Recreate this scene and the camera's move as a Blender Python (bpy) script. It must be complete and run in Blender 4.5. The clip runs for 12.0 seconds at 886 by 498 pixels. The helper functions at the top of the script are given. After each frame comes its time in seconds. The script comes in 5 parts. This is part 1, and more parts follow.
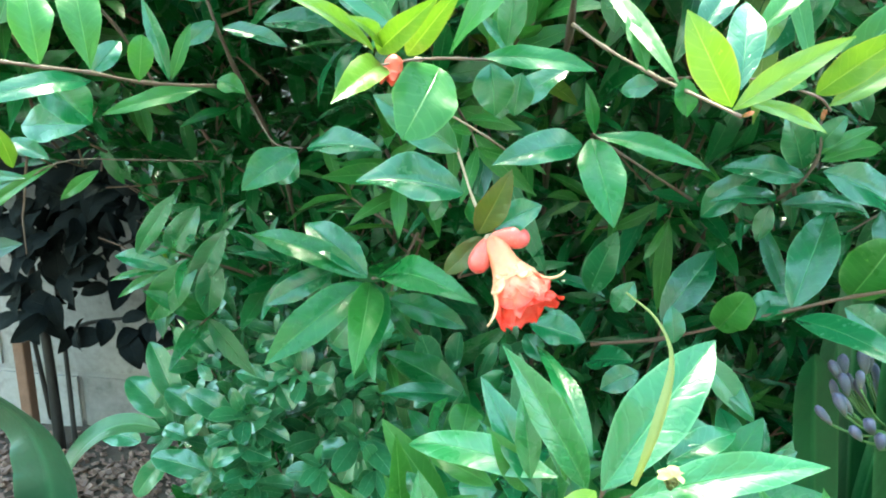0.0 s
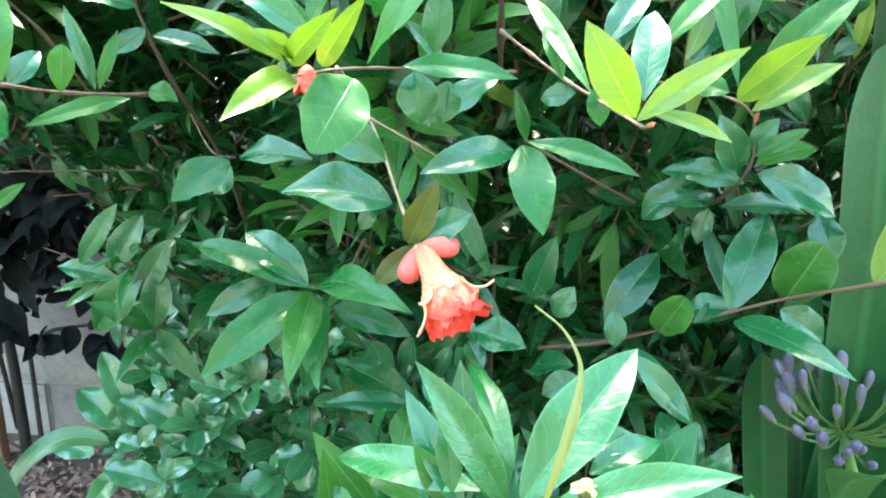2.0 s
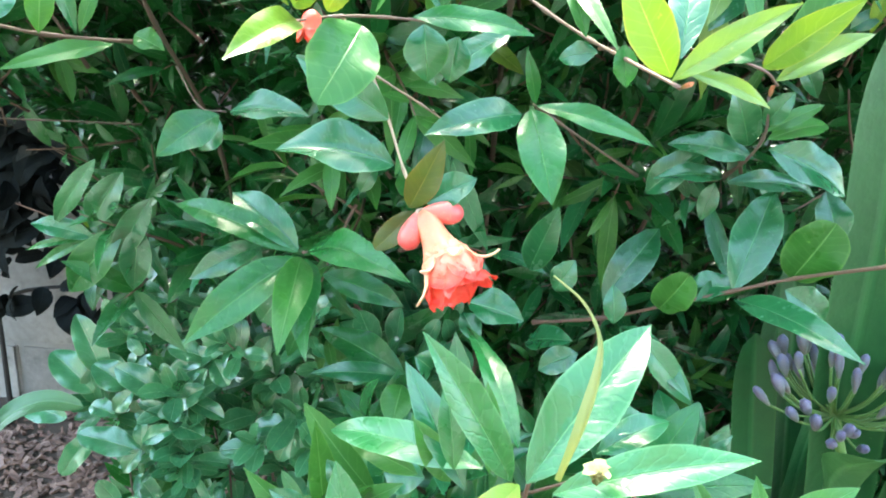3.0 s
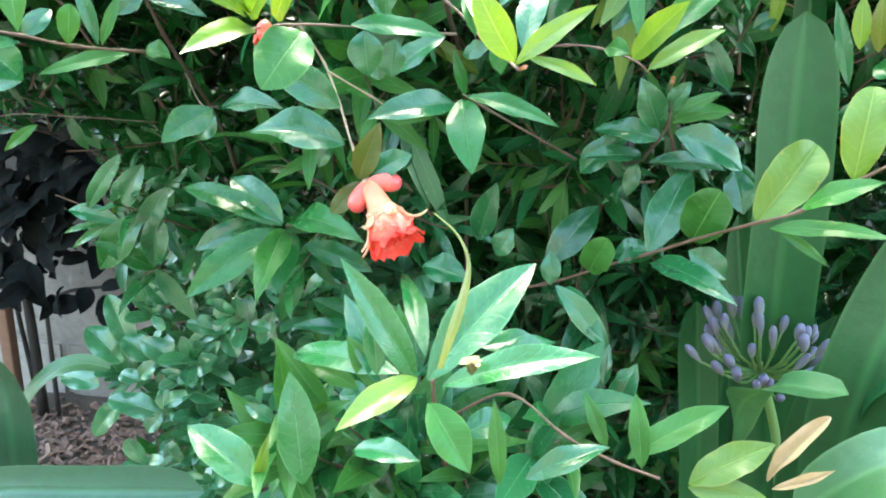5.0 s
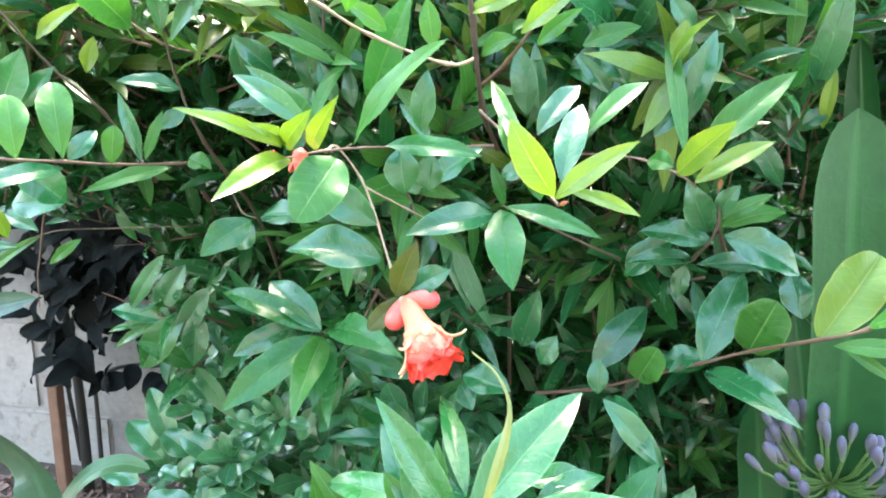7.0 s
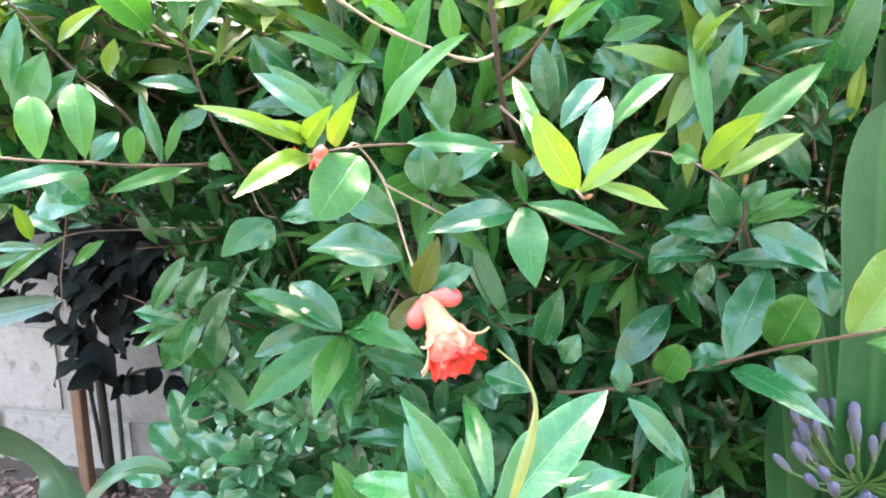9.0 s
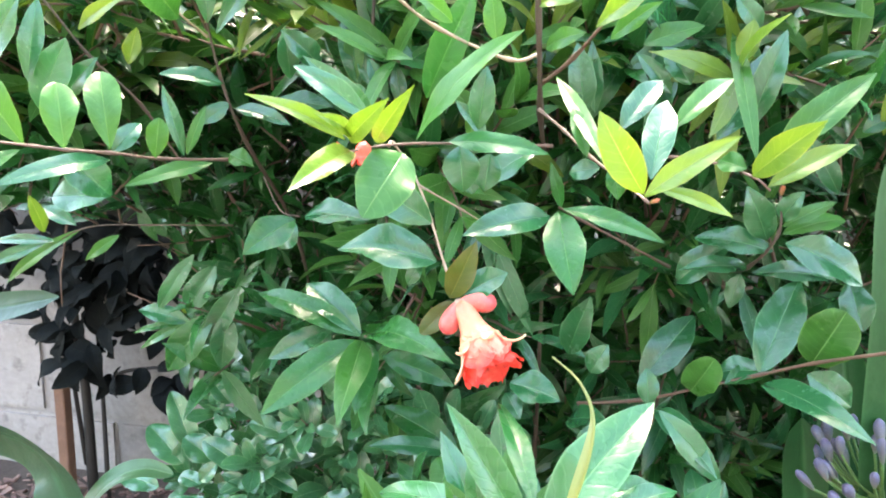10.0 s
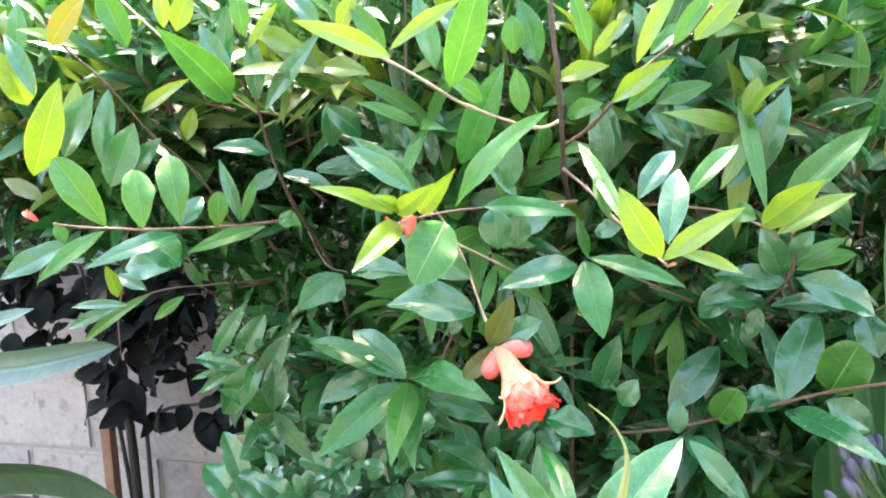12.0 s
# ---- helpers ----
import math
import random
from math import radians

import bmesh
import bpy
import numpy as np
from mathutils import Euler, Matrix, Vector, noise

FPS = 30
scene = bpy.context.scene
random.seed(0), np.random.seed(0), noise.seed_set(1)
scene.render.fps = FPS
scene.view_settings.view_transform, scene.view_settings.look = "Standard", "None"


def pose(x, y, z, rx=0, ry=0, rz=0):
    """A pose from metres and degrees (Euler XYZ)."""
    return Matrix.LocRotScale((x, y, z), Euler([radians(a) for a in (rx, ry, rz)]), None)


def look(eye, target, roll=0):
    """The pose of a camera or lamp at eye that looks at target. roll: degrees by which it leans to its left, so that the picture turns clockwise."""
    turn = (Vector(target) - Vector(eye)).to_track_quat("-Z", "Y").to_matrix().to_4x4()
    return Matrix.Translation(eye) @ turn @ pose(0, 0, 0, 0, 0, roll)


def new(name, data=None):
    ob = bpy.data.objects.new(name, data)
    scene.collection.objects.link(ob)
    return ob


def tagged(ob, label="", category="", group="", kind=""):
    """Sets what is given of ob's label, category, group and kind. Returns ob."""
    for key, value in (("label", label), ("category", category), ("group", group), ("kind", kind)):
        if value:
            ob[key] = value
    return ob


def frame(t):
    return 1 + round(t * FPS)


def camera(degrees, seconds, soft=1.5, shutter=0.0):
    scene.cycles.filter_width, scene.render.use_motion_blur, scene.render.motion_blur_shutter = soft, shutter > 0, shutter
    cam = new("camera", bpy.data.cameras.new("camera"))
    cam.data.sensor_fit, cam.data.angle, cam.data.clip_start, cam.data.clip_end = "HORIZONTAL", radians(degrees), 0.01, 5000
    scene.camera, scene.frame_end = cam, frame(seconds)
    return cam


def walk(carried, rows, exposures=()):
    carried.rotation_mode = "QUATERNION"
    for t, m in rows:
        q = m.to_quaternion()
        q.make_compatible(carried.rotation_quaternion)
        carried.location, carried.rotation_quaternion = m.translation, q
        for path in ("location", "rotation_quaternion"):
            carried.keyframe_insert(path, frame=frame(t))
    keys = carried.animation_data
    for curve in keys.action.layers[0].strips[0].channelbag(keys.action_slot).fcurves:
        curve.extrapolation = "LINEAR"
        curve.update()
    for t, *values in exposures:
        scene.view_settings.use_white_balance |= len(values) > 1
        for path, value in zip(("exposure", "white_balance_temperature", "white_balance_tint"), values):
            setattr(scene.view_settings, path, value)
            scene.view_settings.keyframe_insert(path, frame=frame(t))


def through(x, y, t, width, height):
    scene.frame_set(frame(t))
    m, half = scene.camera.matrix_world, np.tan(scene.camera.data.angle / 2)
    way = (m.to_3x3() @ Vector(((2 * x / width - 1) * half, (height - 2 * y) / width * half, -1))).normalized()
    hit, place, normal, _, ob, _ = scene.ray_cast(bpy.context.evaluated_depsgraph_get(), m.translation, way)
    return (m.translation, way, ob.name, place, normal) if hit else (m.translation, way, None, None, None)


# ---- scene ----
cam = camera(64.0, 12.0, soft=2.0)
PATH = [
    (0, (0.077, 0.02, 0.871), (-0.121, 1.939, 0.346), 1.6),
    (0.5, (0.069, 0.018, 0.87), (-0.104, 1.945, 0.361), 2.7),
    (1, (0.075, 0.027, 0.869), (-0.071, 1.945, 0.322), 2.2),
    (1.5, (0.086, 0.034, 0.869), (-0.035, 1.955, 0.324), 1.6),
    (2, (0.104, 0.028, 0.877), (-0.04, 1.951, 0.346), 1.1),
    (2.5, (0.105, 0.025, 0.882), (0.0, 1.956, 0.369), 1.0),
    (3, (0.09, 0.044, 0.868), (0.014, 1.95, 0.268), 3.5),
    (3.2, (0.087, 0.047, 0.87), (0.013, 1.957, 0.282), 3.3),
    (4.8, (0.146, -0.036, 0.863), (-0.021, 1.87, 0.281), 2.2),
    (5, (0.156, -0.04, 0.865), (-0.03, 1.868, 0.297), 2.2),
    (5.5, (0.171, -0.021, 0.868), (-0.016, 1.885, 0.293), 3.2),
    (6, (0.163, -0.02, 0.888), (-0.064, 1.918, 0.451), 1.9),
    (6.5, (0.158, -0.017, 0.89), (-0.164, 1.898, 0.413), 0.6),
    (6.7, (0.154, -0.017, 0.896), (-0.159, 1.91, 0.462), 0.6),
    (8.3, (0.167, -0.024, 0.893), (-0.197, 1.906, 0.516), 0.0),
    (8.5, (0.159, -0.025, 0.89), (-0.213, 1.898, 0.486), 0.3),
    (9, (0.152, -0.015, 0.892), (-0.213, 1.911, 0.492), -0.2),
    (9.5, (0.135, -0.008, 0.889), (-0.216, 1.913, 0.457), 0.1),
    (10, (0.12, -0.009, 0.887), (-0.202, 1.928, 0.507), 1.6),
    (10.5, (0.12, -0.01, 0.89), (-0.222, 1.916, 0.475), 0.5),
    (11, (0.114, -0.019, 0.9), (-0.268, 1.906, 0.518), 0.3),
    (11.5, (0.108, -0.038, 0.911), (-0.284, 1.9, 0.61), 1.1),
    (12, (0.117, -0.048, 0.916), (-0.272, 1.887, 0.592), -1.3),
]
walk(cam, [(t, look(eye, target, roll)) for t, eye, target, roll in PATH], [(0, 4.32, 7300, -24), (3, 4.42, 7200, -5), (5.3, 4.27, 7300, -6), (6.0, 4.47, 7400, 0), (6.5, 4.47, 7400, 1), (9, 4.52, 7700, 7), (12, 4.42, 7900, 11)])

# ---- light ----
SUN_ELEVATION, SUN_AZIMUTH = radians(56), radians(-15)
world = bpy.data.worlds.new("sky")
scene.world = world
world.use_nodes = True
sky = world.node_tree.nodes.new("ShaderNodeTexSky")
sky.sky_type, sky.sun_disc = "NISHITA", False
sky.sun_elevation, sky.sun_rotation = SUN_ELEVATION, SUN_AZIMUTH
sky.air_density, sky.dust_density, sky.ozone_density = 1.0, 2.0, 1.0
world.node_tree.links.new(sky.outputs[0], world.node_tree.nodes["Background"].inputs[0])
world.node_tree.nodes["Background"].inputs[1].default_value = 0.15
sun = new("sun", bpy.data.lights.new("sun", "SUN"))
sun.data.energy, sun.data.angle, sun.data.color = 1.35, radians(32), (1.0, 0.95, 0.86)
sun.matrix_world = look((0, 0, 3), (-math.sin(SUN_AZIMUTH) * math.cos(SUN_ELEVATION), -math.cos(SUN_AZIMUTH) * math.cos(SUN_ELEVATION), 3 - math.sin(SUN_ELEVATION)))


# ---- materials ----
def shader(name):
    """A new node material, its tree and its principled node."""
    m = bpy.data.materials.new(name)
    m.use_nodes = True
    return m, m.node_tree, m.node_tree.nodes["Principled BSDF"]


def node(tree, kind, **values):
    n = tree.nodes.new(kind)
    for key, value in values.items():
        setattr(n, key, value)
    return n


def math_node(tree, op, a, b=None, c=None, clamp=False):
    n = node(tree, "ShaderNodeMath", operation=op, use_clamp=clamp)
    for i, v in enumerate((a, b, c)):
        if v is None:
            continue
        if isinstance(v, (int, float)):
            n.inputs[i].default_value = v
        else:
            tree.links.new(v, n.inputs[i])
    return n.outputs[0]


def mixed(tree, fac, a, b, blend="MIX"):
    n = node(tree, "ShaderNodeMix", data_type="RGBA", blend_type=blend)
    for i, v in ((0, fac), (6, a), (7, b)):
        if isinstance(v, (int, float)):
            n.inputs[i].default_value = v
        elif isinstance(v, tuple):
            n.inputs[i].default_value = (*v, 1)
        else:
            tree.links.new(v, n.inputs[i])
    return n.outputs[2]


def noise_node(tree, scale, detail=3.0, coord="Object", rough=0.55):
    co = node(tree, "ShaderNodeTexCoord")
    n = node(tree, "ShaderNodeTexNoise")
    n.inputs["Scale"].default_value, n.inputs["Detail"].default_value, n.inputs["Roughness"].default_value = scale, detail, rough
    tree.links.new(co.outputs[coord], n.inputs["Vector"])
    return n.outputs[0]


def ramp(tree, value, low, high):
    n = node(tree, "ShaderNodeMapRange")
    n.inputs[1].default_value, n.inputs[2].default_value = low, high
    tree.links.new(value, n.inputs[0])
    return n.outputs[0]


def bump(tree, height, strength, distance, target):
    n = node(tree, "ShaderNodeBump")
    n.inputs["Strength"].default_value, n.inputs["Distance"].default_value = strength, distance
    tree.links.new(height, n.inputs["Height"])
    tree.links.new(n.outputs[0], target.inputs["Normal"])
    return n


def leaf_material(name, dark, light, rib, edge, gloss=0.3, through=0.3, veins=9.0, spread=0.5, glow=None, rib_width=0.024, spec=0.8, relief=0.07):
    """A leaf: two tones by noise and leaf, midrib and side veins along the blade, glossy cuticle, light coming through."""
    m, tree, p = shader(name)
    links = tree.links
    uv = node(tree, "ShaderNodeUVMap")
    xy = node(tree, "ShaderNodeSeparateXYZ")
    links.new(uv.outputs[0], xy.inputs[0])
    across = math_node(tree, "ABSOLUTE", math_node(tree, "MULTIPLY_ADD", xy.outputs[0], 2.0, -1.0))
    along = xy.outputs[1]
    midrib = math_node(tree, "SUBTRACT", 1.0, ramp(tree, across, rib_width * 0.4, rib_width * 1.8), clamp=True)
    wander = math_node(tree, "MULTIPLY", noise_node(tree, 70, 3), 1.9)
    course = math_node(tree, "SUBTRACT", math_node(tree, "MULTIPLY", along, veins), math_node(tree, "MULTIPLY", math_node(tree, "POWER", across, 0.8), 1.5))
    lateral = math_node(tree, "SINE", math_node(tree, "MULTIPLY", math_node(tree, "ADD", course, wander), 6.2832))
    vein = ramp(tree, lateral, 0.82, 1.0)
    groove = math_node(tree, "MULTIPLY", ramp(tree, lateral, 0.72, 1.0), 1.0 if veins else 0.0)
    info, geo = node(tree, "ShaderNodeObjectInfo"), node(tree, "ShaderNodeNewGeometry")
    chance = math_node(tree, "FRACT", math_node(tree, "ADD", info.outputs["Random"], geo.outputs["Random Per Island"]))
    patch = ramp(tree, noise_node(tree, 55, 4), 0.3, 0.7)
    tone = math_node(tree, "ADD", math_node(tree, "MULTIPLY", chance, spread), math_node(tree, "MULTIPLY", patch, 1 - spread), clamp=True)
    colour = mixed(tree, tone, dark, light)
    hue = node(tree, "ShaderNodeHueSaturation")
    links.new(colour, hue.inputs["Color"])
    links.new(ramp(tree, math_node(tree, "FRACT", math_node(tree, "MULTIPLY", chance, 7.31)), -1.0, 2.0), hue.inputs["Value"])
    hue.inputs["Hue"].default_value = 0.5
    colour = mixed(tree, 0.5, colour, hue.outputs[0])
    colour = mixed(tree, math_node(tree, "MULTIPLY", vein, 0.07), colour, rib)
    colour = mixed(tree, math_node(tree, "MULTIPLY", ramp(tree, across, 0.90, 1.0), 0.3), colour, edge)
    colour = mixed(tree, math_node(tree, "MULTIPLY", midrib, 0.45), colour, rib)
    spots = ramp(tree, noise_node(tree, 260, 2), 0.70, 0.78)
    colour = mixed(tree, math_node(tree, "MULTIPLY", spots, 0.35), colour, edge)
    links.new(colour, p.inputs["Base Color"])
    rough = math_node(tree, "MULTIPLY_ADD", noise_node(tree, 60, 3), 0.26, gloss - 0.05)
    links.new(rough, p.inputs["Roughness"])
    p.inputs["Specular IOR Level"].default_value = spec
    height = math_node(tree, "ADD", math_node(tree, "MULTIPLY", noise_node(tree, 75, 3), 1.3), math_node(tree, "SUBTRACT", math_node(tree, "MULTIPLY", groove, -relief), math_node(tree, "MULTIPLY", midrib, 0.9)))
    bump(tree, height, 0.55, 0.0012, p)
    back = node(tree, "ShaderNodeBsdfTranslucent")
    tint = mixed(tree, 1.0, colour, glow or (1.25, 1.15, 0.55), "MULTIPLY")
    links.new(tint, back.inputs[0])
    mix = node(tree, "ShaderNodeMixShader")
    mix.inputs[0].default_value = through
    links.new(p.outputs[0], mix.inputs[1])
    links.new(back.outputs[0], mix.inputs[2])
    links.new(mix.outputs[0], tree.nodes["Material Output"].inputs[0])
    return m


LEAF = {
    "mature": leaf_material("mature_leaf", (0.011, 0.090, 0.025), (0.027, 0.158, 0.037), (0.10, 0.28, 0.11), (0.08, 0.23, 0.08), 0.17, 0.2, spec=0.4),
    "green": leaf_material("green_leaf", (0.014, 0.115, 0.028), (0.032, 0.170, 0.038), (0.16, 0.34, 0.13), (0.12, 0.28, 0.09), 0.18, 0.2, spec=0.38),
    "fresh": leaf_material("fresh_leaf", (0.028, 0.135, 0.026), (0.062, 0.205, 0.042), (0.20, 0.36, 0.15), (0.18, 0.32, 0.10), 0.24, 0.24, spec=0.27),
    "young": leaf_material("young_leaf", (0.090, 0.195, 0.022), (0.150, 0.260, 0.038), (0.34, 0.42, 0.14), (0.38, 0.30, 0.10), 0.24, 0.3, spec=0.45),
    "bronze": leaf_material("bronze_leaf", (0.05, 0.115, 0.02), (0.125, 0.115, 0.025), (0.22, 0.22, 0.06), (0.28, 0.12, 0.05), 0.34, 0.35),
    "pale": leaf_material("pale_leaf", (0.010, 0.098, 0.034), (0.026, 0.160, 0.055), (0.15, 0.36, 0.17), (0.17, 0.38, 0.19), 0.16, 0.18, veins=9, spec=0.68, relief=0.07),
    "front": leaf_material("front_leaf", (0.018, 0.132, 0.036), (0.042, 0.195, 0.056), (0.20, 0.40, 0.2), (0.2, 0.40, 0.2), 0.19, 0.18, veins=10, spec=0.6, relief=0.12),
    "small": leaf_material("small_shrub_leaf", (0.03, 0.17, 0.07), (0.09, 0.31, 0.14), (0.24, 0.48, 0.26), (0.34, 0.52, 0.30), 0.11, 0.2, veins=5, spec=1.0),
    # near-black: the shade this shrub stands in is put into its colour
    "dusky": leaf_material("shaded_shrub_leaf", (0.004, 0.006, 0.007), (0.010, 0.014, 0.015), (0.012, 0.018, 0.016), (0.012, 0.018, 0.016), 0.75, 0.03, veins=6, glow=(1, 1, 1), spec=0.12),
    "strap": leaf_material("strap_leaf", (0.012, 0.078, 0.026), (0.023, 0.118, 0.036), (0.03, 0.13, 0.042), (0.055, 0.16, 0.055), 0.30, 0.05, veins=0.0, rib_width=0.1, spec=0.35),
    # darker copy of strap_leaf: the left clump's shade is put into its colour
    "shaded_strap": leaf_material("shaded_strap_leaf", (0.007, 0.050, 0.024), (0.014, 0.078, 0.034), (0.02, 0.09, 0.04), (0.04, 0.12, 0.055), 0.32, 0.04, veins=0.0, rib_width=0.1, spec=0.35),
    # paler copy of strap_leaf: light on sky-facing blades is put into its colour
    "lit_strap": leaf_material("lit_strap_leaf", (0.05, 0.17, 0.06), (0.10, 0.25, 0.10), (0.10, 0.24, 0.10), (0.16, 0.30, 0.14), 0.3, 0.3, veins=0.0, rib_width=0.1, spec=0.7),
    "withered": leaf_material("withered_leaf", (0.15, 0.22, 0.05), (0.30, 0.31, 0.12), (0.3, 0.3, 0.12), (0.3, 0.22, 0.08), 0.4, 0.3, veins=0.0),
    "dry": leaf_material("dry_leaf", (0.36, 0.24, 0.12), (0.58, 0.44, 0.27), (0.6, 0.45, 0.25), (0.3, 0.14, 0.05), 0.6, 0.25, glow=(1.2, 1.0, 0.7)),
}


def rough_material(name, dark, light, scale, rough=0.8, depth=0.002, scale2=None, spots=None):
    m, tree, p = shader(name)
    tone = math_node(tree, "MULTIPLY_ADD", ramp(tree, noise_node(tree, scale, 6), 0.3, 0.7), 0.6, math_node(tree, "MULTIPLY", ramp(tree, noise_node(tree, scale2 or scale * 9, 4), 0.3, 0.7), 0.4))
    info, geo = node(tree, "ShaderNodeObjectInfo"), node(tree, "ShaderNodeNewGeometry")
    tone = math_node(tree, "MULTIPLY_ADD", math_node(tree, "FRACT", math_node(tree, "ADD", info.outputs["Random"], geo.outputs["Random Per Island"])), 0.35, math_node(tree, "MULTIPLY", tone, 0.65))
    colour = mixed(tree, tone, dark, light)
    if spots:
        colour = mixed(tree, math_node(tree, "MULTIPLY", ramp(tree, noise_node(tree, scale * 3.3, 5), 0.55, 0.7), 0.7), colour, spots)
    tree.links.new(colour, p.inputs["Base Color"])
    p.inputs["Roughness"].default_value = rough
    bump(tree, noise_node(tree, scale * 5, 6), 0.7, depth, p)
    return m


BARK = rough_material("brown_bark", (0.03, 0.021, 0.015), (0.095, 0.065, 0.045), 60, 0.75, 0.0008)
TWIG = rough_material("reddish_twig", (0.055, 0.03, 0.021), (0.15, 0.09, 0.062), 90, 0.65, 0.0008)
PALE_TWIG = rough_material("pale_twig", (0.20, 0.13, 0.09), (0.42, 0.32, 0.23), 90, 0.65, 0.0008)
# stems of the same shrub, coloured dark for its shade
SHADED_STEM = rough_material("shaded_stem", (0.008, 0.007, 0.007), (0.02, 0.018, 0.018), 50, 0.7, 0.0008)
STAKE = rough_material("stake_wood", (0.11, 0.055, 0.035), (0.20, 0.11, 0.075), 25, 0.8, 0.001)
BLOCK = rough_material("painted_block", (0.165, 0.150, 0.148), (0.35, 0.325, 0.318), 7, 0.85, 0.008, 60, (0.12, 0.11, 0.108))
MORTAR = rough_material("mortar", (0.18, 0.17, 0.17), (0.30, 0.28, 0.28), 30, 0.9, 0.002)
# grey of the added wall, set by how much light it bounces
UNSEEN_WALL = rough_material("unseen_wall", (0.20, 0.21, 0.205), (0.31, 0.32, 0.315), 3, 0.9, 0.004)
SOIL = rough_material("soil", (0.035, 0.024, 0.018), (0.09, 0.065, 0.05), 12, 0.95, 0.006)
CHIP = rough_material("bark_chip", (0.022, 0.011, 0.008), (0.32, 0.20, 0.165), 40, 0.8, 0.001)


# ---- building helpers ----
def mesh_of(name, verts, faces, material, uvs=None, smooth=True):
    me = bpy.data.meshes.new(name)
    me.from_pydata(verts, [], faces)
    me.materials.append(material)
    if uvs is not None:
        layer = me.uv_layers.new(name="UVMap")
        index = np.empty(len(me.loops), dtype=np.int32)
        me.loops.foreach_get("vertex_index", index)
        layer.data.foreach_set("uv", np.asarray(uvs, dtype=np.float32)[index].ravel())
    if smooth:
        me.polygons.foreach_set("use_smooth", [True] * len(me.polygons))
    return me


def put(name, me, parent=None, label=""):
    ob = new(name, me)
    if parent is not None:
        ob.parent = parent
        if parent.parent is None:
            ob.matrix_parent_inverse = Matrix.Translation(-parent.location)
    if label:
        ob["label"] = label
    return ob


def thing(name, place, label, category, group=""):
    """An empty at the base of a thing, to which its parts are parented; parts are built in world places."""
    ob = new(name)
    ob.location, ob.empty_display_size = place, 0.05
    return tagged(ob, label, category, group)


def blade(base, tip, width, up, bend=0.06, fold=24, blunt=1.0, rows=9, half=2, twist=0.0, wave=0.03, curl=0.0, early=0.82, edge=0.0):
    """Vertices, faces and uvs of one leaf from base to tip with its upper side towards up: arched by bend, folded along the midrib."""
    base, tip, up = Vector(base), Vector(tip), Vector(up)
    axis = tip - base
    length = axis.length
    side = axis.cross(up)
    if side.length < 1e-6:
        side = axis.orthogonal()
    side.normalize()
    n = side.cross(axis).normalized()
    peak = early / (early + blunt)
    top = peak ** early * (1 - peak) ** blunt
    verts, uvs, faces = [], [], []
    f = radians(fold)
    cols = 2 * half + 1
    phase = (base.x * 37 + tip.z * 91) % 6.28
    for i in range(rows):
        s = i / (rows - 1)
        s = 0.5 - 0.5 * math.cos(math.pi * s) if rows > 5 else s
        w = 0.5 * width * (max(s, 1e-4) ** early * max(1 - s, 0) ** blunt) / top
        w = max(w, 0.0125 * width * (1 - s) + 0.0004)
        mid = base + axis * s + n * (length * (bend * 4 * s * (1 - s) - curl * (s ** 3 - s)))
        a = twist * (s - 0.5)
        sd, nn = side * math.cos(a) + n * math.sin(a), n * math.cos(a) - side * math.sin(a)
        for j in range(cols):
            u = (j - half) / half
            lift = abs(u) * w * math.sin(f) * (1.35 - 0.5 * abs(u)) + wave * w * u * u * math.sin(phase + 11 * s + (2 if u > 0 else 0))
            ragged = 1 + edge * abs(u) * (math.sin(phase * 3 + 17 * s + 2.4 * u) + 0.6 * math.sin(41 * s + phase * u))
            verts.append(mid + sd * (u * w * ragged * math.cos(f)) + nn * lift)
            uvs.append((0.5 + 0.5 * u, s))
    for i in range(rows - 1):
        for j in range(cols - 1):
            k = i * cols + j
            faces.append((k, k + 1, k + cols + 1, k + cols))
    return verts, faces, uvs


def leaf(parent, base, tip, width, up, tone="mature", bend=0.06, fold=17, blunt=1.0, early=None, twist=None, wave=0.15, curl=None, name="leaf", label=""):
    chance = random.Random(round(base[0] * 7919 + tip[1] * 3571 + tip[2] * 1231, 3))
    twist = chance.gauss(0, 0.3) if twist is None else twist
    curl = chance.uniform(-0.04, 0.12) if curl is None else curl
    v, f, t = blade(base, tip, width, up, bend, fold * chance.uniform(0.6, 1.4), 0.98 * blunt if blunt > 0.7 else blunt, 25, 4, twist, wave, curl, early or (0.84 if blunt > 0.7 else 0.62), 0.018)
    return put(name, mesh_of(name, v, f, LEAF[tone], t), parent, label)


def tube(points, radii, sides=7):
    """Vertices and faces of a bent round bar through points."""
    pts = [Vector(p) for p in points]
    verts, faces = [], []
    ref = Vector((0.31, 0.17, 0.94))
    for i, p in enumerate(pts):
        d = (pts[min(i + 1, len(pts) - 1)] - pts[max(i - 1, 0)]).normalized()
        a = d.cross(ref)
        if a.length < 0.05:
            a = d.cross(Vector((1, 0, 0)))
        a.normalize()
        b = d.cross(a)
        for k in range(sides):
            q = 2 * math.pi * k / sides
            verts.append(p + (a * math.cos(q) + b * math.sin(q)) * radii[i])
    for i in range(len(pts) - 1):
        for k in range(sides):
            faces.append((i * sides + k, i * sides + (k + 1) % sides, (i + 1) * sides + (k + 1) % sides, (i + 1) * sides + k))
    faces.append(tuple(range(sides))[::-1])
    faces.append(tuple((len(pts) - 1) * sides + k for k in range(sides)))
    return verts, faces


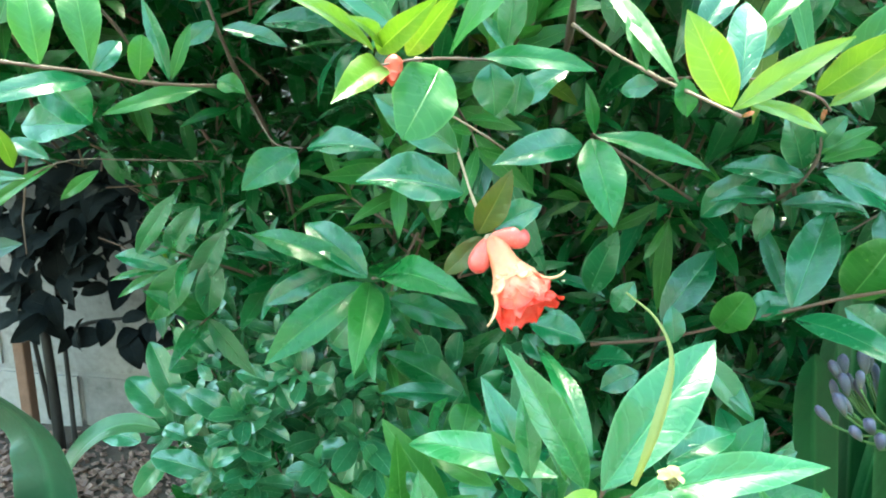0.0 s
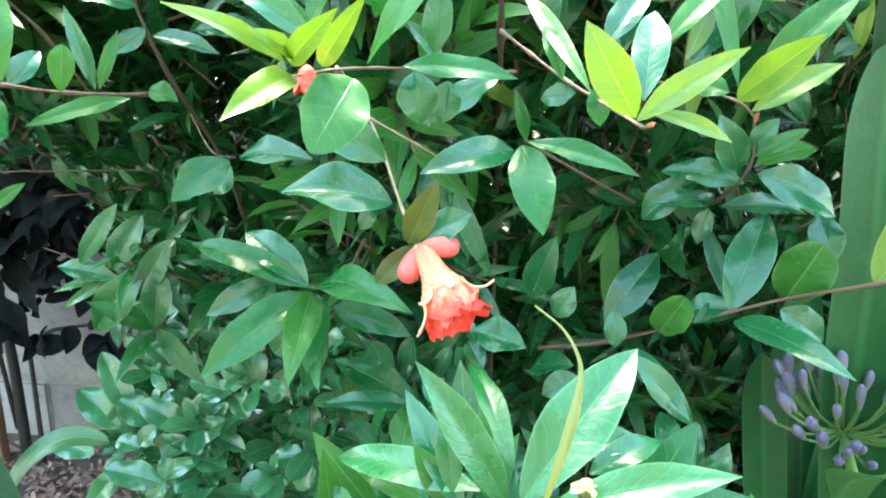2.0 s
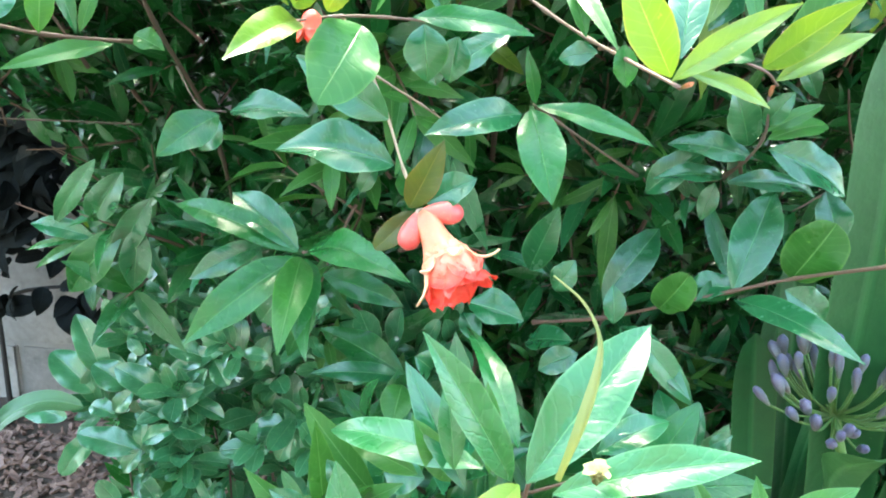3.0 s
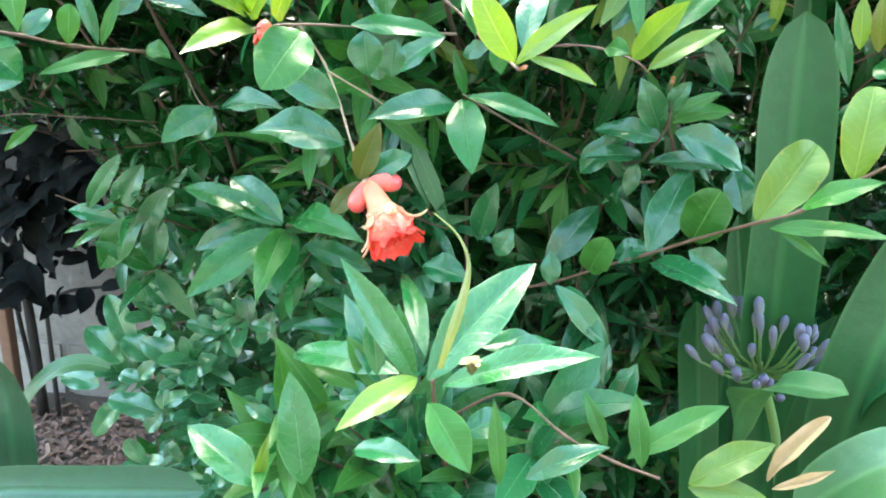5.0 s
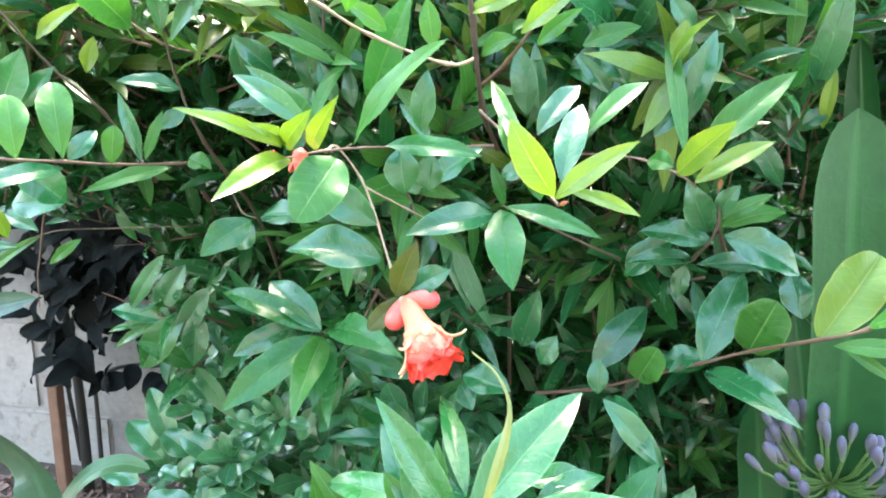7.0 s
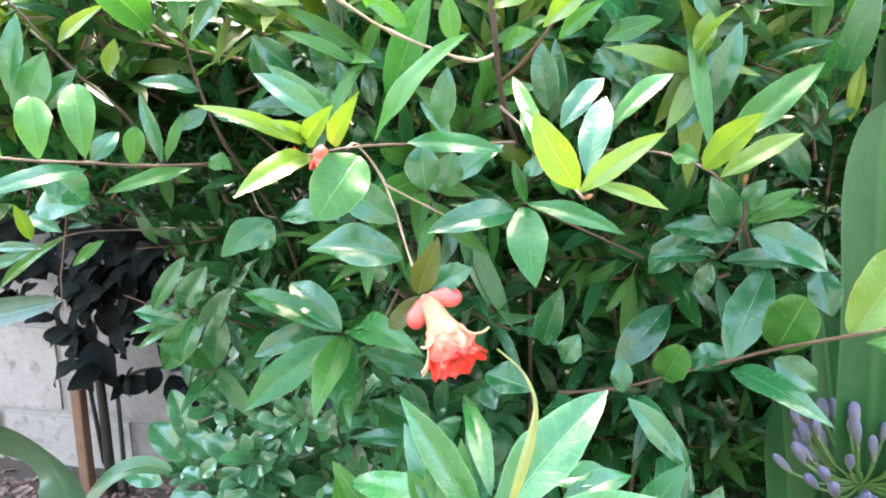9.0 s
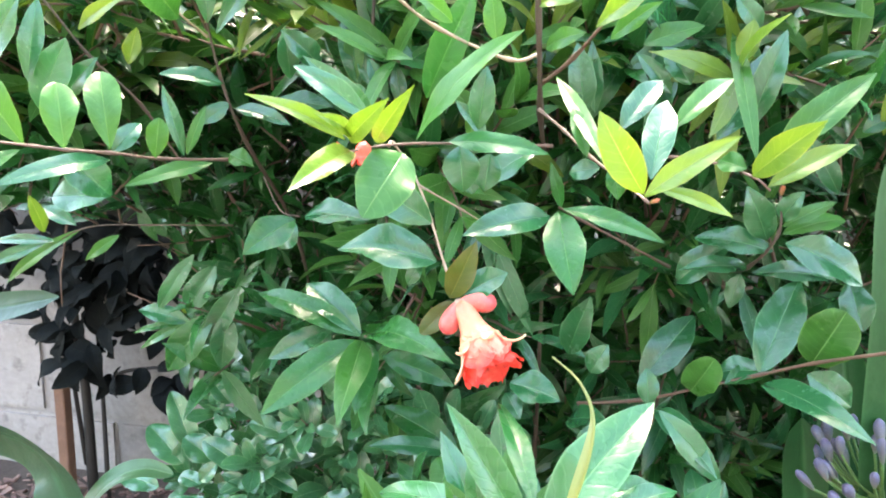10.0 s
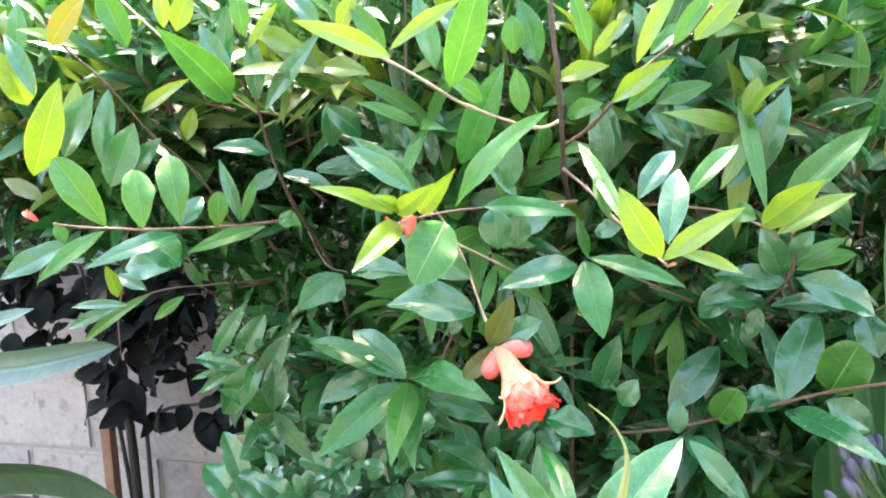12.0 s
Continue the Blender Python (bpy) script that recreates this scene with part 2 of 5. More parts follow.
def smooth_line(points, steps=5):
    """A Catmull-Rom line through points."""
    p = [Vector(q) for q in points]
    p = [p[0] * 2 - p[1], *p, p[-1] * 2 - p[-2]]
    out = []
    for i in range(1, len(p) - 2):
        for k in range(steps):
            t = k / steps
            out.append(0.5 * (2 * p[i] + (p[i + 1] - p[i - 1]) * t + (2 * p[i - 1] - 5 * p[i] + 4 * p[i + 1] - p[i + 2]) * t * t + (3 * p[i] - p[i - 1] - 3 * p[i + 1] + p[i + 2]) * t ** 3))
    out.append(p[-2])
    return out


def branch(parent, points, thick, thin, material=None, name="branch", knots=True):
    line = smooth_line(points, 5)
    n = len(line)
    radii = [thick + (thin - thick) * i / (n - 1) for i in range(n)]
    if knots:
        radii = [0.58 * r * ((1.5 if i % 5 == 0 else 1.0) + 0.3 * noise.noise((i * 1.7, thick * 900, 0.5))) for i, r in enumerate(radii)]
    v, f = tube(line, radii, 8)
    return put(name, mesh_of(name, v, f, material or BARK), parent)


class Heap:
    """Gathers many small pieces into one mesh."""

    def __init__(self):
        self.v, self.f, self.t = [], [], []

    def add(self, v, f, t=None):
        k = len(self.v)
        self.v += [tuple(p) for p in v]
        self.f += [tuple(i + k for i in q) for q in f]
        self.t += t or [(0.5, 0.5)] * len(v)

    def make(self, name, material, parent=None, label="", smooth=True):
        ob = put(name, mesh_of(name, self.v, self.f, material, self.t, smooth), parent, label)
        ob["kind"] = "stuff"
        return ob


rnd = random.Random(7)


def spread(k=1.0):
    return Vector((rnd.gauss(0, k), rnd.gauss(0, k), rnd.gauss(0, k)))


# ---- ground and wall ----
GROUND = -0.19


def bumpy(x, y):
    return 0.018 * noise.noise((x * 3.1, y * 3.1, 0.0)) + 0.008 * noise.noise((x * 11, y * 11, 3.0))


def build_ground():
    xs = [-400, -60, -8] + [-3 + 0.06 * i for i in range(101)] + [8, 60, 400]
    ys = [-400, -60, -8] + [-3 + 0.06 * i for i in range(101)] + [8, 60, 400]
    verts = [(x, y, GROUND + (bumpy(x, y) if max(abs(x), abs(y)) < 4 else 0.0)) for y in ys for x in xs]
    n = len(xs)
    faces = [(j * n + i, j * n + i + 1, (j + 1) * n + i + 1, (j + 1) * n + i) for j in range(len(ys) - 1) for i in range(n - 1)]
    tagged(put("ground", mesh_of("ground", verts, faces, SOIL)), "dark garden soil under bark mulch", "ground", kind="structure")


def block_mesh(sx, sy, sz, seed, material, bevel=0.008):
    bm = bmesh.new()
    bmesh.ops.create_cube(bm, size=1.0)
    for v in bm.verts:
        v.co = Vector((v.co.x * sx, v.co.y * sy, v.co.z * sz))
    bmesh.ops.bevel(bm, geom=list(bm.edges), offset=bevel, segments=2, affect="EDGES")
    for v in bm.verts:
        v.co += noise.noise_vector(v.co * 14 + Vector((seed * 3.7, 0, 0))) * 0.003
    me = bpy.data.meshes.new("block")
    bm.to_mesh(me)
    bm.free()
    me.materials.append(material)
    return me


def build_wall(y):
    """A low wall of painted blocks, with recessed joints, behind the plants."""
    wall = thing("wall_back", (0, y, GROUND), "low grey-white painted concrete block garden wall", "wall")
    wall["kind"] = "structure"
    core = block_mesh(8.0, 0.16, WALL_TOP - GROUND + 0.05, 1, MORTAR, 0.002)
    ob = put("mortar", core, wall)
    ob.location = (0, y + 0.085, (WALL_TOP + GROUND - 0.05) / 2)
    shapes = [block_mesh(0.442, 0.03, 0.272, k, BLOCK) for k in range(4)]
    for row in range(5):
        z = -0.025 + 0.28 * row - 0.14
        for col in range(-8, 9):
            b = put("block", shapes[(row * 5 + col * 3) % 4], wall)
            b.location = (col * 0.45 + (0.225 if row % 2 else 0.0), y + 0.012 + 0.003 * math.sin(col * 5 + row), z)


WALL_TOP = -0.025 + 0.28 * 4


def build_unseen_wall(y):
    """A plain unseen wall, added behind the path to block and bounce light."""
    wall = put("wall_house", block_mesh(9.0, 0.24, 3.2, 5, UNSEEN_WALL, 0.01))
    wall.location = (0, y, GROUND + 1.56)
    tagged(wall, "plain unseen wall added behind the camera to block and bounce light", "wall", kind="structure")


build_ground()
build_wall(1.75)
build_unseen_wall(-2.3)


def build_mulch():
    """Bark chips strewn over the soil."""
    heap = Heap()
    for _ in range(11000):
        x, y = rnd.gauss(-0.7, 0.6), rnd.uniform(0.2, 1.72) - abs(rnd.gauss(0, 0.15))
        if noise.noise((x * 1.3, y * 1.3, 7.0)) > 0.25 and not (x < -0.2 and y > 0.9):
            continue
        c = Vector((x, y, GROUND + bumpy(x, y) + 0.006))
        a = rnd.uniform(0, 6.28)
        d = Vector((math.cos(a), math.sin(a), rnd.gauss(0, 0.45))).normalized()
        e = d.cross(Vector((rnd.gauss(0, 0.3), rnd.gauss(0, 0.3), 1))).normalized()
        n = d.cross(e)
        l, w, h = rnd.uniform(0.004, 0.02), rnd.uniform(0.003, 0.009), rnd.uniform(0.001, 0.004)
        v = [c + d * (l * p * rnd.uniform(0.8, 1.1)) + e * (w * q * rnd.uniform(0.7, 1.1)) + n * (h * r) for r in (-1, 1) for p, q in ((-1, -1), (1, -0.7), (1.1, 0.6), (-0.8, 1))]
        heap.add(v, [(3, 2, 1, 0), (4, 5, 6, 7), (0, 1, 5, 4), (1, 2, 6, 5), (2, 3, 7, 6), (3, 0, 4, 7)])
    tagged(heap.make("bark_mulch", CHIP, smooth=False), "reddish brown bark chips strewn over the soil", "mulch", kind="stuff")


build_mulch()


# ---- pomegranate bush: main stems and inner foliage ----
bush = thing("pomegranate_bush", (0.10, 0.8, GROUND), "dense flowering pomegranate bush with glossy green leaves", "bush")


def open_view(p):
    """The gaps at the bush's flanks: one shows wall and soil, the other the lily leaves."""
    d = p.y + 0.01
    if p.x < 0.085 - 0.56 * d and p.z < 0.94 - 0.25 * d:
        return True
    if p.y < 0.70 and p.x > 0.165 + 0.31 * d and p.z < 0.93:
        return True
    return 0.40 < p.y < 0.72 and p.x > 0.17 + 0.225 * d and p.z < 0.865 - 0.36 * d


def front(x, z):
    """How far the bush's leafy face lies from the path, by place."""
    return 0.575 + 0.05 * noise.noise((x * 6, z * 6, 1.7)) + 0.10 * max(0.0, 0.72 - z) / 0.3 + 0.05 * max(0.0, -x) / 0.3 - 0.12 * max(0.0, min(1.0, (z - 0.84) / 0.12)) + (0.16 if x > 0.10 and z < 0.68 else 0.0)


def shoot(heap, stems, start, way, length, leaf_len, leaf_wide, gap, thick=0.0014, whorl=2, stay=True, round_tip=False):
    """A stem with opposite leaves."""
    way = way.normalized()
    pts, p, d = [start.copy()], start.copy(), way.copy()
    n = max(3, int(length / gap))
    turn = rnd.uniform(0, 3.14)
    for i in range(n):
        d = (d + spread(0.10) + Vector((0, 0, 0.03))).normalized()
        q = p + d * gap
        a = d.orthogonal().normalized()
        b = d.cross(a)
        for k in range(whorl):
            ang = turn + i * 1.45 + k * 2 * math.pi / whorl + rnd.gauss(0, 0.25)
            out = a * math.cos(ang) + b * math.sin(ang)
            l = leaf_len * rnd.uniform(0.5, 1.25)
            lean = rnd.uniform(0.4, 1.1) if i < n - 1 else rnd.uniform(0.9, 1.9)
            droop = 0.15 if q.z > 0.87 else -0.22 if q.z < 0.76 else -0.05
            tip = q + (out + d * lean + Vector((0, -0.12, droop)) + spread(0.18)).normalized() * l
            if not stay or not (open_view((q + tip) / 2) or open_view(tip)):
                heap.add(*blade(q, tip, l * leaf_wide * rnd.uniform(0.85, 1.2), d + Vector((0, -0.5, 0.6)) + spread(0.3), rnd.uniform(-0.02, 0.12), rnd.uniform(5, 34), rnd.uniform(0.5, 0.62) if round_tip else rnd.uniform(0.85, 1.25), 9, 1, rnd.gauss(0, 0.3), 0.06, rnd.uniform(0, 0.12), 1.0 if round_tip else 0.82))
        pts.append(q.copy())
        p = q
    v, f = tube(pts, [thick * (1.2 - 0.8 * i / n) for i in range(len(pts))], 5)
    stems.add(v, f)


def build_foliage():
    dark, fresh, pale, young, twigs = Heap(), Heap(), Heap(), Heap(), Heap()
    for i in range(5200):
        crown = i % 5 == 0
        x, z = rnd.uniform(-0.8, 1.0), rnd.uniform(0.84, 1.08) if crown else rnd.uniform(-0.05, 1.02)
        y = front(x, z) + abs(rnd.gauss(0, (0.05, 0.22, 0.06, 0.40)[i % 4])) + 0.02
        y = max(y, 0.57 + 0.02 * rnd.random())
        p = Vector((x, y, z))
        if open_view(p) or open_view(p + Vector((-0.05, 0, 0))) or y > 1.5 or z > 0.87 + 0.2 * y:
            continue
        if not crown and y < front(x, z) + 0.26 and noise.noise((x * 8, z * 8, 4.4)) > 0.10:
            continue
        if 0.66 < z < 0.93 and -0.36 < x < -0.04 and y < 0.80:
            continue
        if z < 0.57 and x < 0.02 and y < 0.84:
            continue
        way = Vector((rnd.gauss(0, 0.5), -0.35 + rnd.gauss(0, 0.35), 0.45 + rnd.gauss(0, 0.45)))
        high = z + 0.25 * (rnd.random() - 0.5) > 0.93
        # deeper and left-hand shoots draw more dark leaves: inner shade put into leaf tone
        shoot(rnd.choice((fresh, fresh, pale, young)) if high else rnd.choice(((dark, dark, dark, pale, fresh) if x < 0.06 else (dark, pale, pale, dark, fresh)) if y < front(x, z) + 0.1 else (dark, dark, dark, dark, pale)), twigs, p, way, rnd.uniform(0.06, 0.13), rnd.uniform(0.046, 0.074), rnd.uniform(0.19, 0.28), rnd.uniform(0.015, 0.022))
    # dense top layer, added to keep overhead sky light out of the bush
    for i in range(1100):
        y = rnd.uniform(0.72, 1.35)
        p = Vector((rnd.uniform(-0.7, 1.0), y, 0.86 + 0.2 * y - abs(rnd.gauss(0, 0.07))))
        if not open_view(p):
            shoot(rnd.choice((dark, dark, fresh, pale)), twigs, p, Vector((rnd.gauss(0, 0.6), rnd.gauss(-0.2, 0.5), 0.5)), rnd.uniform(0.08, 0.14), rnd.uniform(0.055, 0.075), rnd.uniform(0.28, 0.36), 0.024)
    # the next two backings take dark leaves alone, coloured for shaded depth
    for i in range(420):
        p = Vector((rnd.uniform(-0.62, 0.0), rnd.uniform(0.84, 1.2), rnd.uniform(0.5, 1.0)))
        if not open_view(p) and not open_view(p + Vector((-0.06, 0, 0))):
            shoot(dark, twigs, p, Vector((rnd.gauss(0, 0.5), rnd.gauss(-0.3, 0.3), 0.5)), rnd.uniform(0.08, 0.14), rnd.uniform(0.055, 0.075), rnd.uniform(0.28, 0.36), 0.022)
    for i in range(260):
        p = Vector((rnd.uniform(-0.05, 0.75), rnd.uniform(0.95, 1.25), rnd.uniform(0.30, 0.95)))
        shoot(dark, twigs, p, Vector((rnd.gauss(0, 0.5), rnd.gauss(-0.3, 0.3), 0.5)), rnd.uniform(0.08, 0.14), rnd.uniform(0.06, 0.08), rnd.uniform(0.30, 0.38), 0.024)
    for i in range(36):
        p = Vector((rnd.uniform(0.0, 0.19), rnd.uniform(0.37, 0.50), rnd.uniform(0.50, 0.59)))
        shoot(rnd.choice((pale, pale, fresh, dark)), twigs, p, Vector((rnd.gauss(0, 0.5), -0.5 + rnd.gauss(0, 0.2), 0.7)), rnd.uniform(0.04, 0.06), rnd.uniform(0.05, 0.07), rnd.uniform(0.24, 0.32), 0.019)
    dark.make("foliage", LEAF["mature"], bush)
    fresh.make("foliage", LEAF["fresh"], bush, "lighter green upper foliage")
    pale.make("foliage", LEAF["pale"], bush, "glossy pale green foliage")
    young.make("foliage", LEAF["young"], bush, "yellow-green new foliage")
    twigs.make("inner_twig", TWIG, bush)


build_foliage()


def build_hedge():
    """A darker shrub that closes the view behind the bush."""
    hedge = thing("background_shrub", (0.8, 1.45, GROUND), "dark leafy shrub filling the gap behind the pomegranate bush", "shrub")
    leaves, twigs = Heap(), Heap()
    for i in range(900):
        p = Vector((rnd.uniform(-0.25, 1.7), rnd.uniform(1.25, 1.6), rnd.uniform(-0.05, 1.42)))
        if p.x < 0.15 and p.z > 1.12:
            continue
        way = Vector((rnd.gauss(0, 0.5), -0.4 + rnd.gauss(0, 0.3), 0.5 + rnd.gauss(0, 0.4)))
        shoot(leaves, twigs, p, way, rnd.uniform(0.10, 0.18), rnd.uniform(0.05, 0.08), rnd.uniform(0.35, 0.5), 0.028, 0.0018)
    for i in range(380):
        p = Vector((rnd.uniform(-1.7, -0.2), rnd.uniform(1.3, 1.6), rnd.uniform(0.74, 1.42)))
        shoot(leaves, twigs, p, Vector((rnd.gauss(0, 0.5), -0.4 + rnd.gauss(0, 0.3), 0.3 + rnd.gauss(0, 0.4))), rnd.uniform(0.10, 0.18), rnd.uniform(0.05, 0.08), rnd.uniform(0.35, 0.5), 0.028, 0.0018, stay=False)
    leaves.make("foliage", LEAF["mature"], hedge)
    twigs.make("inner_twig", BARK, hedge)
    for k in range(4):
        branch(hedge, [(0.05 + 0.1 * k, 1.5, GROUND), (0.0, 1.46, 0.5), (-0.5, 1.45, 0.95 + 0.05 * k), (-1.1, 1.44, 1.0 + 0.09 * k), (-1.65, 1.42, 0.98 + 0.1 * k)], 0.008, 0.003, name="stem")
    for k in range(7):
        x = 0.05 + 0.25 * k
        branch(hedge, [(x, 1.5, GROUND), (x + 0.03, 1.46, 0.4), (x - 0.03, 1.42, 1.0)], 0.009, 0.003, name="stem")


build_hedge()


# ---- main stems and twigs of the bush ----
branch(bush, [(0.10, 0.80, GROUND), (0.105, 0.82, 0.45), (0.104, 0.66, 0.80), (0.103, 0.46, 0.889), (0.101, 0.41, 0.944), (0.097, 0.40, 0.98), (0.092, 0.385, 1.06)], 0.0045, 0.0016, name="stem")
branch(bush, [(-0.02, 0.85, GROUND), (-0.06, 0.80, 0.5), (-0.035, 0.68, 0.80), (-0.022, 0.52, 0.897), (-0.019, 0.50, 0.975), (-0.016, 0.50, 1.06)], 0.004, 0.0013, name="stem")
branch(bush, [(-0.10, 0.86, GROUND), (-0.16, 0.80, 0.5), (-0.143, 0.68, 0.74), (-0.128, 0.52, 0.861), (-0.137, 0.50, 0.908), (-0.139, 0.48, 0.96)], 0.0032, 0.0015, name="stem")
branch(bush, [(0.20, 0.84, GROUND), (0.23, 0.80, 0.45), (0.245, 0.66, 0.72), (0.255, 0.52, 0.783), (0.264, 0.49, 0.813), (0.262, 0.488, 0.839)], 0.0035, 0.0012, name="stem")
branch(bush, [(-0.191, 0.55, 0.825), (-0.202, 0.50, 0.885), (-0.222, 0.47, 0.919), (-0.236, 0.44, 0.957), (-0.251, 0.42, 0.981), (-0.259, 0.40, 1.002)], 0.0018, 0.0012)
branch(bush, [(0.103, 0.44, 0.905), (0.122, 0.41, 0.919), (0.147, 0.38, 0.947), (0.171, 0.37, 0.966), (0.182, 0.36, 0.979)], 0.002, 0.0014, TWIG)
branch(bush, [(0.112, 0.442, 0.868), (0.077, 0.41, 0.869), (0.045, 0.37, 0.87), (0.028, 0.347, 0.869), (0.013, 0.333, 0.866)], 0.0013, 0.0009, TWIG)
branch(bush, [(0.030, 0.352, 0.869), (0.021, 0.40, 0.868), (0.03, 0.42, 0.847), (0.042, 0.41, 0.824), (0.054, 0.40, 0.795), (0.063, 0.397, 0.779)], 0.0013, 0.0012, PALE_TWIG)
branch(bush, [(0.034, 0.416, 0.842), (0.058, 0.43, 0.827), (0.074, 0.45, 0.814)], 0.001, 0.0008, PALE_TWIG)
branch(bush, [(0.103, 0.44, 0.89), (0.119, 0.42, 0.878), (0.134, 0.36, 0.866), (0.144, 0.33, 0.86), (0.155, 0.286, 0.853)], 0.0016, 0.001, TWIG)
branch(bush, [(0.16, 0.50, 0.86), (0.184, 0.44, 0.864), (0.203, 0.42, 0.863), (0.221, 0.396, 0.857), (0.231, 0.40, 0.85)], 0.0014, 0.001, TWIG)
branch(bush, [(-0.129, 0.495, 0.847), (-0.146, 0.43, 0.851), (-0.142, 0.37, 0.858), (-0.149, 0.341, 0.861), (-0.159, 0.331, 0.863), (-0.172, 0.315, 0.866), (-0.177, 0.30, 0.87)], 0.0018, 0.001, TWIG)
branch(bush, [(-0.160, 0.56, 0.785), (-0.180, 0.47, 0.798), (-0.201, 0.42, 0.802), (-0.249, 0.43, 0.774)], 0.0009, 0.0006)
branch(bush, [(0.102, 0.428, 0.922), (0.085, 0.42, 0.918), (0.049, 0.38, 0.931), (0.034, 0.34, 0.942), (0.02, 0.31, 0.952), (-0.011, 0.29, 0.967)], 0.0018, 0.001, PALE_TWIG)
branch(bush, [(-0.136, 0.48, 0.935), (-0.14, 0.44, 0.95), (-0.153, 0.39, 0.979), (-0.177, 0.38, 1.005)], 0.0014, 0.001, PALE_TWIG)
branch(bush, [(0.143, 0.56, 0.651), (0.189, 0.53, 0.671), (0.229, 0.49, 0.702), (0.258, 0.476, 0.718), (0.283, 0.45, 0.738), (0.307, 0.404, 0.763), (0.326, 0.39, 0.775), (0.351, 0.38, 0.797), (0.37, 0.35, 0.823)], 0.0022, 0.0014, TWIG)
branch(bush, [(0.125, 0.37, 0.63), (0.161, 0.335, 0.668), (0.195, 0.32, 0.652), (0.222, 0.31, 0.645), (0.244, 0.30, 0.644)], 0.0016, 0.0012, TWIG)
branch(bush, [(0.004, 0.58, 0.702), (-0.012, 0.52, 0.712), (-0.021, 0.49, 0.718)], 0.0016, 0.0012, TWIG)
branch(bush, [(0.205, 0.55, 0.774), (0.133, 0.46, 0.82), (0.119, 0.44, 0.83)], 0.0016, 0.001, TWIG)
branch(bush, [(-0.133, 0.565, 0.828), (-0.10, 0.52, 0.807), (-0.06, 0.46, 0.812)], 0.0010, 0.0008)
branch(bush, [(0.14, 0.60, GROUND), (0.132, 0.46, 0.45), (0.124, 0.36, 0.60), (0.121, 0.312, 0.665), (0.121, 0.292, 0.695)], 0.0032, 0.0015, TWIG, name="stem")


# flowering twigs
leaf(bush, (0.042, 0.364, 0.872), (0.098, 0.340, 0.926), 0.018, (-0.5, -0.66, 0.40), "fresh", fold=12)
leaf(bush, (0.025, 0.345, 0.871), (0.054, 0.3, 0.898), 0.011, (-0.44, -0.64, -0.63), "young")
leaf(bush, (0.013, 0.338, 0.872), (0.046, 0.287, 0.892), 0.012, (-0.59, -0.59, -0.54), "young")
leaf(bush, (0.012, 0.334, 0.872), (-0.011, 0.271, 0.892), 0.009, (0.93, -0.25, 0.28), "young")
leaf(bush, (0.016, 0.335, 0.874), (0.008, 0.3, 0.885), 0.008, (0.98, -0.22, -0.01), "young")
leaf(bush, (0.016, 0.335, 0.866), (0.015, 0.251, 0.855), 0.014, (0.57, -0.11, 0.81), "young")
leaf(bush, (0.040, 0.340, 0.866), (0.030, 0.304, 0.838), 0.028, (0.45, -0.70, 0.55), "fresh", blunt=.6, early=.55, fold=10, curl=0.0)
leaf(bush, (0.057, 0.38, 0.871), (0.112, 0.379, 0.866), 0.014, (0.03, -0.8, 0.6), "green")
leaf(bush, (0.018, 0.36, 0.882), (-0.025, 0.361, 0.909), 0.014, (0.22, -0.89, 0.39), "pale")
leaf(bush, (0.036, 0.42, 0.895), (0.069, 0.393, 0.958), 0.022, (-0.07, -0.93, -0.36), "mature")
leaf(bush, (0.067, 0.43, 0.877), (0.071, 0.43, 0.915), 0.017, (0.07, -1, -0.01), "pale")
leaf(bush, (0.048, 0.4, 0.799), (-0.009, 0.387, 0.805), 0.031, (0.23, -0.66, 0.71), "pale", bend=.09)
leaf(bush, (0.044, 0.405, 0.821), (-0.002, 0.4, 0.85), 0.024, (0.24, -0.95, 0.22), "pale")
leaf(bush, (0.057, 0.4, 0.777), (0.074, 0.383, 0.816), 0.017, (-0.11, -0.93, -0.36), "bronze")
leaf(bush, (0.066, 0.4, 0.78), (0.091, 0.403, 0.794), 0.019, (-0.17, -0.86, 0.49), "pale")
leaf(bush, (0.059, 0.400, 0.775), (0.040, 0.397, 0.754), 0.013, (0.42, -0.75, 0.5), "bronze", blunt=.6)
leaf(bush, (0.039, 0.4, 0.798), (0.031, 0.4, 0.783), 0.010, (-0.17, -0.98, 0.09), "pale")
leaf(bush, (0.053, 0.405, 0.798), (0.057, 0.41, 0.779), 0.014, (0.24, -0.95, -0.21), "mature")
leaf(bush, (0.118, 0.44, 0.827), (0.13, 0.399, 0.784), 0.026, (-0.08, -0.73, 0.68), "green")
leaf(bush, (0.121, 0.44, 0.829), (0.182, 0.421, 0.814), 0.014, (-0.09, -0.79, 0.61), "green")
leaf(bush, (0.113, 0.44, 0.824), (0.063, 0.4, 0.815), 0.022, (0.41, -0.66, 0.62), "pale")
leaf(bush, (0.12, 0.44, 0.83), (0.112, 0.43, 0.859), 0.008, (0.24, -0.94, -0.25), "green")
leaf(bush, (0.06, 0.4, 0.868), (0.063, 0.4, 0.841), 0.023, (0.17, -0.99, 0.02), "pale")
leaf(bush, (0.076, 0.42, 0.863), (0.073, 0.42, 0.84), 0.019, (0.03, -1, -0), "pale")
leaf(bush, (0.104, 0.45, 0.866), (0.069, 0.45, 0.839), 0.020, (-0.39, -0.78, 0.49), "pale")
leaf(bush, (0.066, 0.42, 0.838), (0.062, 0.42, 0.851), 0.012, (0.26, -0.96, 0.08), "pale")


